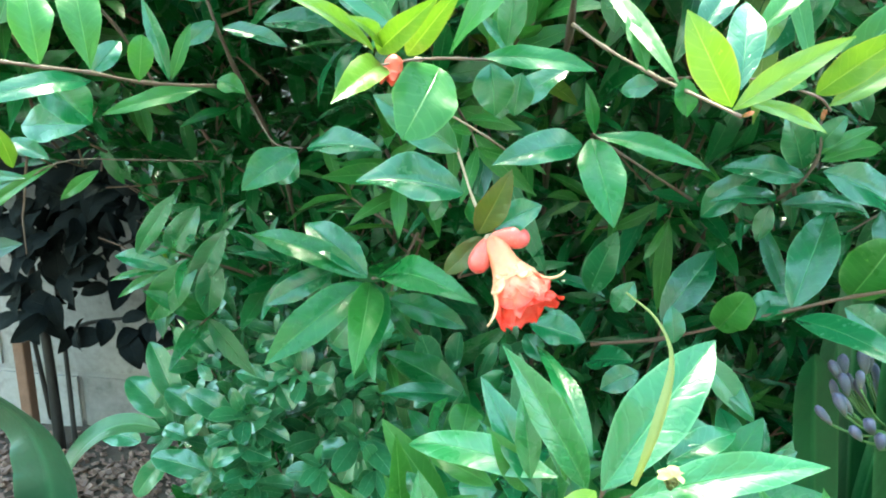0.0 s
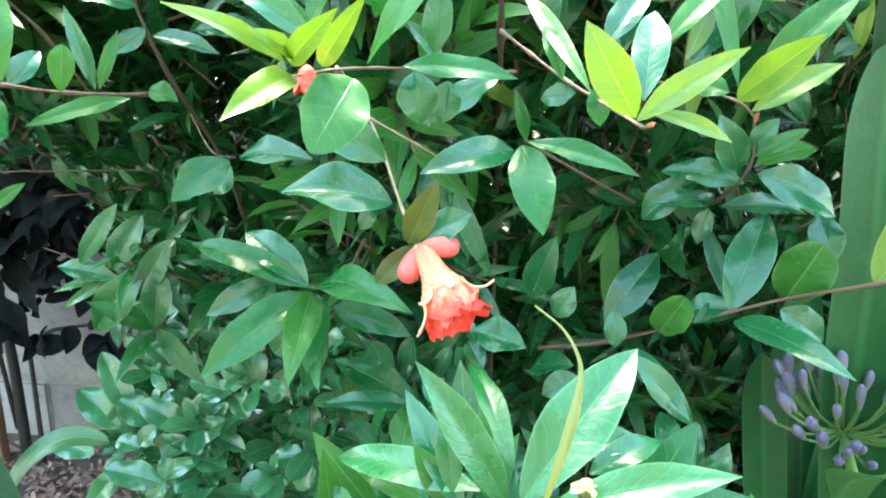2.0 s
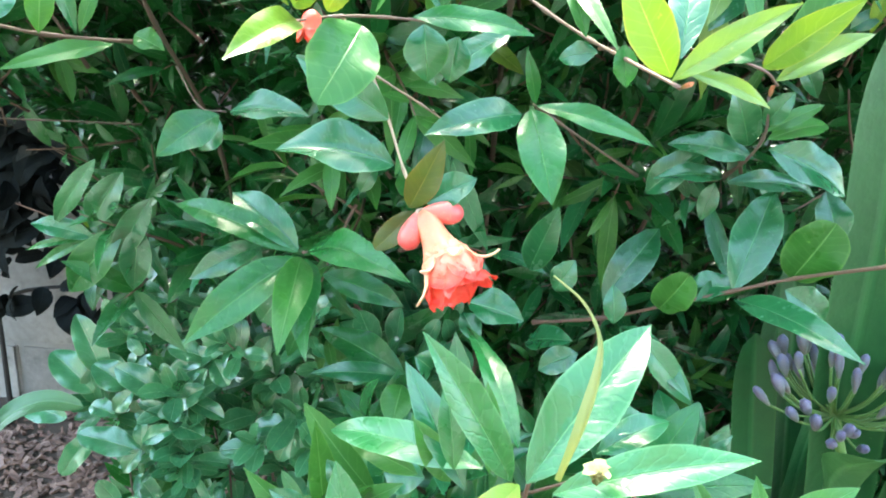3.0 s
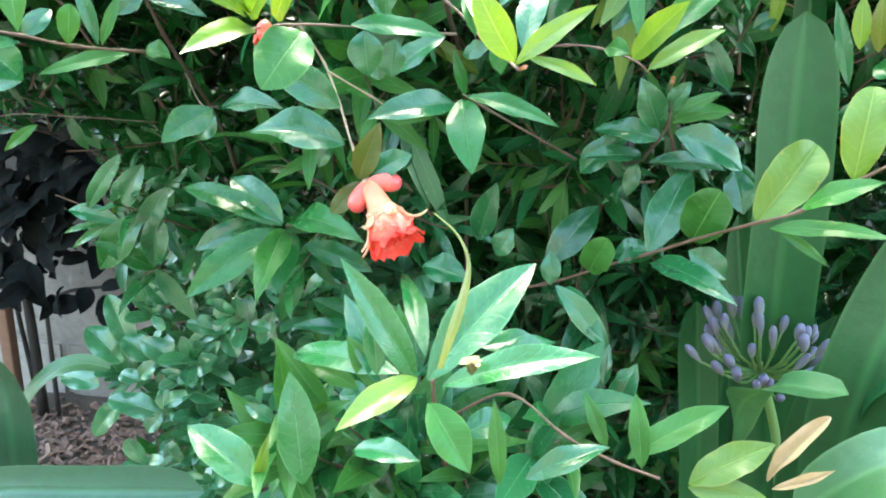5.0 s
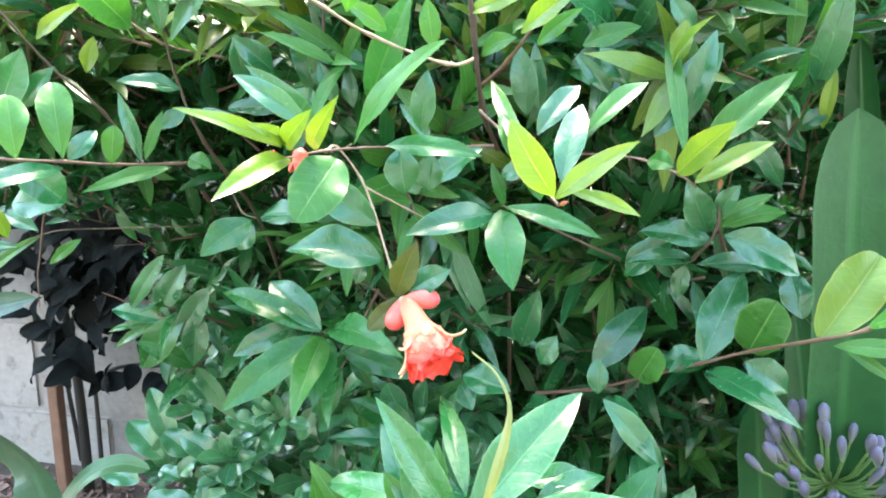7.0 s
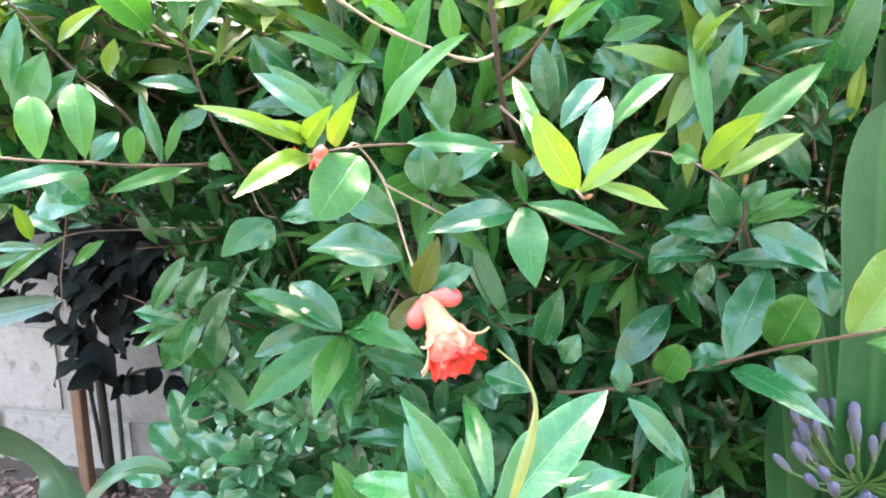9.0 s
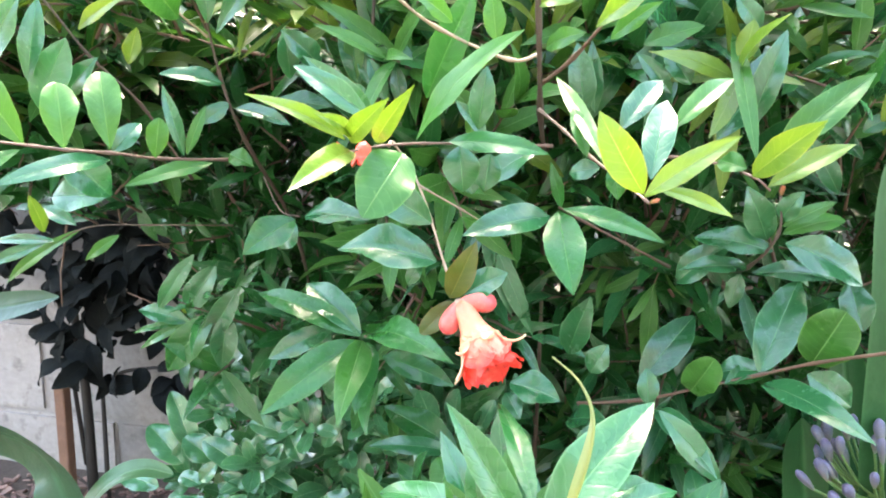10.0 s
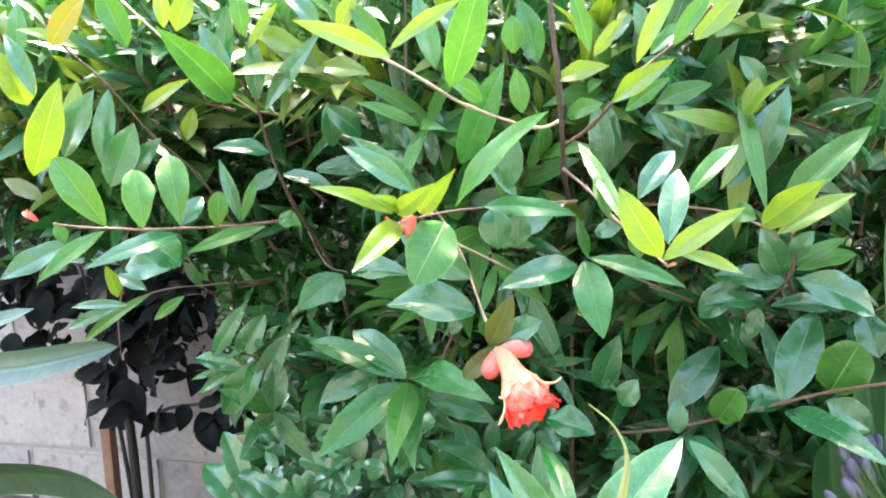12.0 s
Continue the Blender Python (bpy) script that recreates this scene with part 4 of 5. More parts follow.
leaf(bush, (0.3114, 0.33, 0.6293), (0.338, 0.33, 0.6733), 0.016, (-0.75, -0.55, 0.37), "dry", blunt=.5, fold=48, label="dry beige folded leaf")
leaf(bush, (0.3147, 0.33, 0.6244), (0.3417, 0.32, 0.6462), 0.010, (-0.74, -0.51, 0.43), "dry", fold=45, bend=-0.12, wave=0.3, label="curled dry leaf")
leaf(bush, (0.363, 0.44, 0.868), (0.359, 0.44, 0.9), 0.011, (-0.33, -0.94, -0.05), "young")
leaf(bush, (0.374, 0.44, 0.867), (0.366, 0.43, 0.901), 0.011, (-0.31, -0.89, -0.33), "bronze")
leaf(bush, (0.369, 0.46, 0.845), (0.352, 0.46, 0.897), 0.010, (-0.22, -0.97, -0.07), "pale")
leaf(bush, (0.373, 0.44, 0.857), (0.383, 0.42, 0.855), 0.014, (-0.79, -0.43, 0.44), "green")
leaf(bush, (0.367, 0.44, 0.836), (0.365, 0.45, 0.821), 0.010, (-0.69, -0.66, -0.31), "pale")


# upper leaves
leaf(bush, (-0.249, 0.38, 0.947), (-0.267, 0.380, 0.988), 0.0129, (0.7, -0.64, 0.31), "pale")
leaf(bush, (-0.242, 0.4, 0.908), (-0.240, 0.412, 0.958), 0.0163, (0.61, -0.78, 0.16), "young")
leaf(bush, (-0.225, 0.41, 0.899), (-0.223, 0.422, 0.953), 0.0155, (0.5, -0.85, 0.17), "pale")
leaf(bush, (-0.152, 0.4, 0.987), (-0.140, 0.400, 1.013), 0.0146, (0.41, -0.89, -0.19), "young")
leaf(bush, (-0.167, 0.41, 0.991), (-0.168, 0.410, 1.019), 0.0112, (0.53, -0.85, 0.02), "young")
leaf(bush, (-0.21, 0.43, 0.982), (-0.221, 0.418, 1.025), 0.0206, (0.66, -0.75, -0.04), "fresh")
leaf(bush, (-0.219, 0.39, 0.978), (-0.256, 0.378, 0.990), 0.0086, (0.41, -0.75, 0.53), "young")
leaf(bush, (-0.152, 0.46, 0.96), (-0.145, 0.460, 1.014), 0.0146, (0.38, -0.92, -0.05), "pale")
leaf(bush, (-0.125, 0.45, 0.98), (-0.100, 0.450, 1.011), 0.0077, (0.14, -0.98, -0.11), "young")
leaf(bush, (-0.133, 0.46, 0.99), (-0.137, 0.460, 1.025), 0.0146, (0.46, -0.89, 0.04), "fresh")
leaf(bush, (-0.089, 0.47, 0.977), (-0.129, 0.458, 0.994), 0.0189, (0.43, -0.81, 0.4), "young")
leaf(bush, (-0.085, 0.48, 0.967), (-0.038, 0.468, 0.959), 0.0181, (-0.1, -0.82, 0.57), "young")
leaf(bush, (-0.192, 0.47, 0.914), (-0.184, 0.470, 0.940), 0.0129, (0.35, -0.93, -0.13), "young")
leaf(bush, (0.12, 0.42, 0.963), (0.107, 0.420, 1.006), 0.0103, (0.08, -1, 0.02), "fresh")
leaf(bush, (0.122, 0.42, 0.961), (0.141, 0.420, 0.985), 0.0095, (-0.15, -0.98, 0.12), "young")
leaf(bush, (0.134, 0.43, 0.971), (0.145, 0.430, 0.987), 0.0095, (-0.35, -0.9, 0.25), "pale")
leaf(bush, (0.159, 0.46, 0.971), (0.149, 0.460, 0.999), 0.0120, (0.02, -1, 0.01), "pale")
leaf(bush, (0.145, 0.37, 0.952), (0.167, 0.370, 0.994), 0.0103, (-0.32, -0.93, 0.17), "young")
leaf(bush, (0.152, 0.37, 0.956), (0.172, 0.370, 0.972), 0.0112, (-0.34, -0.82, 0.46), "pale")
leaf(bush, (0.182, 0.42, 0.968), (0.211, 0.420, 0.999), 0.0181, (-0.21, -0.96, 0.19), "young")
leaf(bush, (0.204, 0.5, 0.98), (0.260, 0.500, 0.984), 0.0172, (-0.03, -0.86, 0.51), "young")
leaf(bush, (0.227, 0.52, 0.978), (0.270, 0.520, 1.012), 0.0172, (-0.28, -0.89, 0.35), "pale")
leaf(bush, (0.14, 0.38, 0.926), (0.163, 0.368, 0.943), 0.0103, (-0.5, -0.86, 0.04), "fresh")
leaf(bush, (0.166, 0.48, 0.933), (0.203, 0.480, 0.945), 0.0172, (-0.14, -0.87, 0.47), "fresh")
leaf(bush, (0.159, 0.5, 0.92), (0.203, 0.500, 0.937), 0.0189, (-0.18, -0.86, 0.47), "mature")
leaf(bush, (0.226, 0.47, 0.922), (0.230, 0.470, 0.948), 0.0146, (-0.26, -0.97, 0.04), "young")
leaf(bush, (0.237, 0.48, 0.943), (0.220, 0.480, 0.963), 0.0138, (0.03, -1, 0.02), "pale")
leaf(bush, (0.273, 0.55, 0.911), (0.323, 0.550, 0.933), 0.0129, (-0.22, -0.83, 0.51), "young")
leaf(bush, (0.28, 0.55, 0.938), (0.321, 0.550, 0.930), 0.0120, (0.1, -0.86, 0.5), "young")
leaf(bush, (0.273, 0.55, 0.933), (0.311, 0.550, 0.958), 0.0103, (-0.23, -0.91, 0.35), "young")
leaf(bush, (0.282, 0.55, 0.958), (0.343, 0.550, 0.986), 0.0146, (-0.21, -0.86, 0.47), "mature")
leaf(bush, (0.3, 0.55, 0.986), (0.343, 0.550, 1.000), 0.0172, (-0.16, -0.87, 0.46), "fresh")
leaf(bush, (0.295, 0.55, 0.894), (0.270, 0.550, 0.917), 0.0146, (0.09, -0.99, 0.09), "pale")
leaf(bush, (0.308, 0.55, 0.888), (0.300, 0.550, 0.925), 0.0146, (-0.2, -0.98, -0.04), "pale")
leaf(bush, (0.33, 0.55, 0.881), (0.349, 0.550, 0.893), 0.0138, (-0.27, -0.86, 0.43), "pale")
leaf(bush, (0.185, 0.47, 0.902), (0.161, 0.470, 0.927), 0.0120, (0.14, -0.98, 0.13), "pale")
leaf(bush, (0.196, 0.47, 0.908), (0.177, 0.470, 0.931), 0.0172, (0.12, -0.99, 0.1), "pale")
leaf(bush, (0.139, 0.5, 0.889), (0.134, 0.500, 0.937), 0.0129, (0.01, -1, 0), "pale")
leaf(bush, (0.07, 0.44, 0.967), (0.069, 0.440, 0.992), 0.0163, (0.12, -0.99, 0.01), "fresh")
leaf(bush, (0.085, 0.45, 0.961), (0.074, 0.450, 1.003), 0.0198, (0.13, -0.99, 0.03), "mature")
leaf(bush, (0.048, 0.47, 0.976), (0.010, 0.470, 1.002), 0.0224, (0.24, -0.9, 0.36), "pale")
leaf(bush, (0.021, 0.42, 0.957), (0.008, 0.420, 1.006), 0.0163, (0.24, -0.97, 0.06), "pale")
leaf(bush, (-0.013, 0.42, 0.97), (-0.037, 0.420, 1.002), 0.0146, (0.3, -0.93, 0.21), "fresh")
leaf(bush, (-0.045, 0.42, 0.982), (-0.032, 0.420, 1.011), 0.0120, (0.17, -0.98, -0.08), "young")
leaf(bush, (-0.054, 0.41, 0.984), (-0.080, 0.410, 1.010), 0.0146, (0.45, -0.78, 0.44), "pale")
leaf(bush, (-0.029, 0.5, 0.928), (0.037, 0.500, 0.917), 0.0189, (0.09, -0.82, 0.57), "mature")
leaf(bush, (-0.126, 0.5, 0.885), (-0.077, 0.488, 0.874), 0.0146, (-0.02, -0.71, 0.7), "pale")
leaf(bush, (-0.097, 0.5, 0.889), (-0.049, 0.500, 0.888), 0.0198, (0.01, -0.76, 0.65), "pale")
leaf(bush, (0.002, 0.5, 0.891), (-0.003, 0.500, 0.920), 0.0129, (0.27, -0.96, 0.04), "pale")
leaf(bush, (0.059, 0.45, 0.87), (0.067, 0.450, 0.908), 0.0129, (0.03, -1, -0.01), "fresh")
leaf(bush, (0.071, 0.44, 0.871), (0.051, 0.440, 0.894), 0.0112, (0.42, -0.84, 0.35), "pale")
leaf(bush, (-0.009, 0.47, 0.888), (-0.035, 0.458, 0.901), 0.0163, (0.54, -0.74, 0.41), "pale")
leaf(bush, (-0.03, 0.5, 0.904), (-0.042, 0.500, 0.952), 0.0189, (0.4, -0.91, 0.1), "pale")
leaf(bush, (-0.021, 0.5, 0.904), (-0.029, 0.500, 0.928), 0.0120, (0.4, -0.91, 0.14), "pale")
leaf(bush, (0.131, 0.48, 0.887), (0.124, 0.480, 0.934), 0.0189, (0.12, -0.99, 0.02), "pale")
leaf(bush, (0.188, 0.5, 0.906), (0.174, 0.500, 0.938), 0.0155, (0.09, -0.99, 0.04), "pale")
leaf(bush, (0.241, 0.5, 0.919), (0.260, 0.500, 0.936), 0.0120, (-0.22, -0.94, 0.25), "pale")
leaf(bush, (0.231, 0.46, 0.881), (0.247, 0.460, 0.941), 0.0181, (-0.23, -0.97, 0.06), "pale")
leaf(bush, (0.344, 0.55, 0.879), (0.348, 0.550, 0.925), 0.0112, (-0.33, -0.94, 0.03), "young")
leaf(bush, (0.309, 0.55, 0.895), (0.332, 0.550, 0.927), 0.0120, (-0.33, -0.92, 0.23), "fresh")
leaf(bush, (0.323, 0.56, 0.835), (0.295, 0.560, 0.878), 0.0172, (0.03, -1, 0.02), "pale")
leaf(bush, (0.34, 0.57, 0.861), (0.311, 0.570, 0.886), 0.0138, (0.09, -0.99, 0.1), "pale")


# ---- the open flower, its buds and the small red flower ----
def fleshy(name, low, high, rough=0.4, through=0.25, speckle=None):
    """A petal or calyx skin that runs from one colour to another along its length."""
    m, tree, p = shader(name)
    uv = node(tree, "ShaderNodeUVMap")
    xy = node(tree, "ShaderNodeSeparateXYZ")
    tree.links.new(uv.outputs[0], xy.inputs[0])
    mottle = math_node(tree, "MULTIPLY_ADD", noise_node(tree, 220, 4), 0.7, -0.35)
    colour = mixed(tree, math_node(tree, "ADD", ramp(tree, xy.outputs[1], 0.1, 0.8), mottle, clamp=True), low, high)
    colour = mixed(tree, math_node(tree, "MULTIPLY", ramp(tree, noise_node(tree, 700, 3), 0.6, 0.75), 0.35), colour, speckle or high)
    tree.links.new(colour, p.inputs["Base Color"])
    p.inputs["Roughness"].default_value = rough
    p.inputs["Subsurface Weight"].default_value = 0.15
    p.inputs["Subsurface Radius"].default_value = (0.004, 0.001, 0.0006)
    bump(tree, noise_node(tree, 420, 4), 0.35, 0.0006, p)
    back = node(tree, "ShaderNodeBsdfTranslucent")
    tree.links.new(colour, back.inputs[0])
    mix = node(tree, "ShaderNodeMixShader")
    mix.inputs[0].default_value = through
    tree.links.new(p.outputs[0], mix.inputs[1])
    tree.links.new(back.outputs[0], mix.inputs[2])
    tree.links.new(mix.outputs[0], tree.nodes["Material Output"].inputs[0])
    return m


CALYX = fleshy("calyx_skin", (0.66, 0.16, 0.095), (0.72, 0.25, 0.14), 0.42, 0.1, (0.78, 0.40, 0.25))
LOBE = fleshy("calyx_lobe_skin", (0.70, 0.33, 0.19), (0.76, 0.50, 0.32), 0.45, 0.15)
PETAL = fleshy("petal_skin", (0.88, 0.36, 0.22), (0.80, 0.05, 0.035), 0.45, 0.35, (0.9, 0.16, 0.10))
FOLD = fleshy("peach_petal_skin", (0.78, 0.38, 0.25), (0.76, 0.22, 0.16), 0.45, 0.3, (0.82, 0.46, 0.31))
BUD = fleshy("bud_skin", (0.62, 0.13, 0.10), (0.55, 0.075, 0.08), 0.3, 0.05, (0.82, 0.34, 0.26))
NEW_GROWTH = fleshy("new_growth_skin", (0.20, 0.16, 0.05), (0.42, 0.16, 0.09), 0.5, 0.25)
TUFT = fleshy("red_tip_skin", (0.66, 0.045, 0.03), (0.74, 0.13, 0.075), 0.45, 0.15)


def frame_of(axis):
    axis = Vector(axis).normalized()
    a = axis.cross(Vector((0, -1, 0.2))).normalized()
    return axis, a, axis.cross(a)


def turned(origin, axis, profile, sides=20, lumps=0.03, seed=0.0):
    """A turned skin along an axis from rows of (distance, radius)."""
    w, a, b = frame_of(axis)
    origin = Vector(origin)
    verts, uvs, faces = [], [], []
    for i, (d, r) in enumerate(profile):
        for k in range(sides):
            q = 2 * math.pi * k / sides
            rr = r * (1 + lumps * math.sin(6 * q + seed) + lumps * noise.noise((math.cos(q) * 2, math.sin(q) * 2, d * 150 + seed)))
            verts.append(origin + w * d + (a * math.cos(q) + b * math.sin(q)) * rr)
            uvs.append((k / sides, i / (len(profile) - 1)))
    for i in range(len(profile) - 1):
        for k in range(sides):
            faces.append((i * sides + k, i * sides + (k + 1) % sides, (i + 1) * sides + (k + 1) % sides, (i + 1) * sides + k))
    return verts, faces, uvs


def lobe(parent, mouth, axis, angle, radius, length, flare, width=0.006, thick=0.0016, skin=None):
    """One thick pointed calyx lobe, bent outwards."""
    w, a, b = frame_of(axis)
    out = a * math.cos(angle) + b * math.sin(angle)
    side = w.cross(out)
    verts, uvs, faces, rows = [], [], [], 8
    p, tilt = Vector(mouth) + out * radius, 0.15
    for i in range(rows):
        s = i / (rows - 1)
        d = w * math.cos(tilt) + out * math.sin(tilt)
        n = out * math.cos(tilt) - w * math.sin(tilt)
        hw, ht = 0.5 * width * (1 - s ** 1.6) * (1 - 0.1 * s) + 0.0007, thick * (1 - 0.45 * s)
        for x, y in ((-1, 0), (-0.6, 0.55), (0, 0.75), (0.6, 0.55), (1, 0), (0.5, -0.4), (-0.5, -0.4)):
            verts.append(p + side * (x * hw) + n * (y * ht))
            uvs.append((0.5 + 0.5 * x, s))
        p = p + d * (length / (rows - 1))
        tilt += flare / (rows - 1)
    for i in range(rows - 1):
        for k in range(7):
            faces.append((i * 7 + k, i * 7 + (k + 1) % 7, (i + 1) * 7 + (k + 1) % 7, (i + 1) * 7 + k))
    faces.append(tuple(range(7))[::-1])
    faces.append(tuple((rows - 1) * 7 + k for k in range(7)))
    put("calyx_lobe", mesh_of("calyx_lobe", verts, faces, skin or LOBE, uvs), parent)


def petal(parent, mouth, axis, angle, radius, length, width, flare, seed, material, crumple=0.0022, droop=0.0):
    """One crumpled petal that comes out of the calyx mouth."""
    w, a, b = frame_of(axis)
    out = a * math.cos(angle) + b * math.sin(angle)
    side = w.cross(out)
    verts, uvs, faces, nr, nc = [], [], [], 15, 15
    for i in range(nr):
        s = i / (nr - 1)
        half = 0.5 * width * (0.35 + 0.65 * math.sin(min(1.0, s * 1.25) * math.pi / 2)) * (1 - 0.35 * max(0.0, s - 0.75) / 0.25)
        for j in range(nc):
            u = 2 * j / (nc - 1) - 1
            edge = 1 - 0.12 * u * u + 0.06 * noise.noise((u * 3 + seed, 1.0, seed))
            d = s * length * edge
            lift = radius * (1 - 0.2 * s) + flare * length * s * s - droop * length * max(0.0, s - 0.6) ** 2 * 4
            hug = -0.35 * half * u * u
            p = Vector(mouth) + w * (d - 0.004) + out * (lift + hug) + side * (u * half)
            q = noise.noise_vector(Vector((u * 2.1 + seed * 5, s * 3.0, seed * 3))) + 0.5 * noise.noise_vector(Vector((u * 5 + seed, s * 6.5, seed * 2)))
            verts.append(p + q * (crumple * (0.3 + s)))
            uvs.append((0.5 + 0.5 * u, s))
    for i in range(nr - 1):
        for j in range(nc - 1):
            k = i * nc + j
            faces.append((k, k + 1, k + nc + 1, k + nc))
    put("petal", mesh_of("petal", verts, faces, material, uvs), parent)


def build_flower():
    base, axis = Vector((0.064, 0.396, 0.776)), Vector((0.026, -0.024, -0.037)).normalized()
    flower = thing("pomegranate_flower", base, "open coral red pomegranate flower with crumpled petals hanging from a twig", "flower")
    v, f, t = turned(base, axis, [(-0.001, 0.0012), (0.0, 0.0036), (0.002, 0.0055), (0.006, 0.0068), (0.011, 0.0070), (0.016, 0.0075), (0.021, 0.0092), (0.025, 0.0116), (0.028, 0.0128)], 24)
    put("calyx", mesh_of("calyx", v, f, CALYX, t), flower)
    mouth = base + axis * 0.0265
    for angle, flare, length, width in ((-0.55, 1.0, 0.021, 0.0048), (0.05, 1.2, 0.021, 0.0052), (1.7, 1.2, 0.016, 0.006), (FACING - 1.45, 1.9, 0.021, 0.0062), (FACING - 0.55, 2.5, 0.013, 0.0075), (FACING + 0.6, 2.2, 0.013, 0.0070)):
        lobe(flower, mouth, axis, angle, 0.0118, length, flare, width)
    for k in range(6):
        petal(flower, mouth, axis, 0.2 + k * math.pi / 3 + 0.2 * math.sin(k * 7), 0.0100, 0.0255 + 0.003 * math.sin(k * 3), 0.030, 0.36, 1.3 + k * 2.1, PETAL, 0.0027)
    for k in range(4):
        petal(flower, mouth, axis, 0.9 + k * 1.55, 0.0055, 0.021, 0.018, 0.12, 9.3 + k * 1.7, PETAL, 0.003)
    for turn, length, width, flare, seed in ((-0.75, 0.0215, 0.020, 0.42, 20.3), (-0.15, 0.0190, 0.018, 0.30, 22.2), (0.55, 0.0135, 0.014, 0.22, 24.1)):
        petal(flower, mouth, axis, FACING + turn, 0.0122, length, width, flare, seed, FOLD, 0.0024, 0.25)
    return base, axis


def build_bud(start, axis, length, width, label):
    axis = Vector(axis).normalized()
    bud = thing("flower_bud", start, label, "flower bud", "closed buds beside the flower")
    prof = [(length * s, 0.5 * width * r) for s, r in ((-0.06, 0.18), (0.0, 0.30), (0.08, 0.48), (0.25, 0.72), (0.45, 0.93), (0.62, 1.0), (0.78, 0.93), (0.9, 0.70), (0.97, 0.38), (1.0, 0.05))]
    v, f, t = turned(start, axis, prof, 18, 0.02, length * 900)
    put("bud_skin", mesh_of("bud_skin", v, f, BUD, t), bud)
    v, f = tube([Vector(start) - axis * 0.003, Vector(start) + axis * 0.001], [0.0011, 0.0018], 8)
    put("stalk", mesh_of("stalk", v, f, PALE_TWIG), bud)


def build_red_tip(place, axis, size, label, count=5, skin=None):
    """A small flower or tuft of new red leaves at a twig's end."""
    tip = thing("red_shoot_tip", place, label, "shoot tip", "small red shoot tips")
    w, a, b = frame_of(axis)
    for k in range(count):
        q = k * 6.283 / count
        out = a * math.cos(q) + b * math.sin(q)
        v, f, t = blade(Vector(place), Vector(place) + (w + out * 0.32).normalized() * size * (0.7 + 0.3 * math.sin(k * 2.6)), size * 0.34, w - out, 0.1, 20, 0.7, 7, 2, 0.3, 0.15, 0.2)
        put("bract", mesh_of("bract", v, f, skin or TUFT, t), tip)


def build_small_flower(base, axis):
    """A half-open red flower: urn-shaped calyx, short lobes, folded petals in its mouth."""
    axis = Vector(axis).normalized()
    flower = thing("pomegranate_flower", base, "small half-open red pomegranate flower under a yellow-green leaf", "flower")
    v, f, t = turned(base, axis, [(-0.001, 0.0010), (0.0, 0.0024), (0.0015, 0.0038), (0.004, 0.0043), (0.006, 0.0040), (0.008, 0.0045)], 18)
    put("calyx", mesh_of("calyx", v, f, TUFT, t), flower)
    mouth = base + axis * 0.0076
    for k in range(6):
        lobe(flower, mouth, axis, 0.3 + k * math.pi / 3, 0.0046, 0.0045, 0.4, 0.0046, 0.0009, TUFT)
    for k in range(4):
        petal(flower, mouth, axis, 0.7 + k * 1.57, 0.0016, 0.0075, 0.006, 0.1, 3.1 + k * 1.7, PETAL, 0.0009)


FACING = 4.7
build_flower()
build_bud((0.0618, 0.3925, 0.7755), (-0.13, -0.10, -0.5), 0.019, 0.0125, "closed pinkish red pomegranate bud hanging beside the open flower")
build_bud((0.0655, 0.394, 0.7775), (0.65, 0.15, -0.05), 0.0205, 0.0125, "closed pinkish red pomegranate bud above the open flower")
build_small_flower(Vector((0.0195, 0.342, 0.8700)), (0.0, -0.20, -0.85))
build_red_tip((0.012, 0.330, 0.868), (-0.5, -0.3, 0.5), 0.0045, "pale red new growth at a twig's end")
build_red_tip((0.155, 0.286, 0.853), (0.4, -0.3, 0.25), 0.0053, "pale orange-brown new growth at a twig's end", 4, NEW_GROWTH)
build_red_tip((0.262, 0.488, 0.838), (0.1, -0.2, 0.9), 0.0090, "reddish new growth at a shoot's end", 4, NEW_GROWTH)
build_red_tip((-0.183, 0.295, 0.872), (-0.6, -0.2, 0.5), 0.0125, "coral pink new growth at a twig's end", 3)


# ---- front shoot: withered leaf and yellow bud ----
def build_withered():
    """The narrow yellow leaf that curls up from the front shoot."""
    line = smooth_line([(0.128, 0.262, 0.716), (0.133, 0.262, 0.735), (0.1375, 0.268, 0.755), (0.1375, 0.273, 0.768), (0.131, 0.277, 0.779), (0.120, 0.280, 0.787)], 5)
    verts, uvs, faces = [], [], []
    n = len(line)
    for i, p in enumerate(line):
        s = i / (n - 1)
        w = 0.0015 * math.exp(-((s - 0.26) / 0.22) ** 2) + 0.0009 * (1 - s) + 0.00035
        d = (line[min(i + 1, n - 1)] - line[max(i - 1, 0)]).normalized()
        turn = 0.6 + 1.2 * s
        side = d.cross(Vector((math.cos(turn), -1.0, math.sin(turn)))).normalized()
        nn = d.cross(side)
        for u in (-1, -0.5, 0, 0.5, 1):
            verts.append(p + side * (w * u) + nn * (0.9 * w * abs(u)))
            uvs.append((0.5 + 0.5 * u, s))
    for i in range(n - 1):
        for j in range(4):
            k = i * 5 + j
            faces.append((k, k + 1, k + 6, k + 5))
    put("withered_leaf", mesh_of("withered_leaf", verts, faces, LEAF["withered"], uvs), bush, "narrow curled yellow-green leaf")


build_withered()
YELLOW = fleshy("cream_bud_skin", (0.13, 0.16, 0.045), (0.27, 0.25, 0.105), 0.65, 0.12)


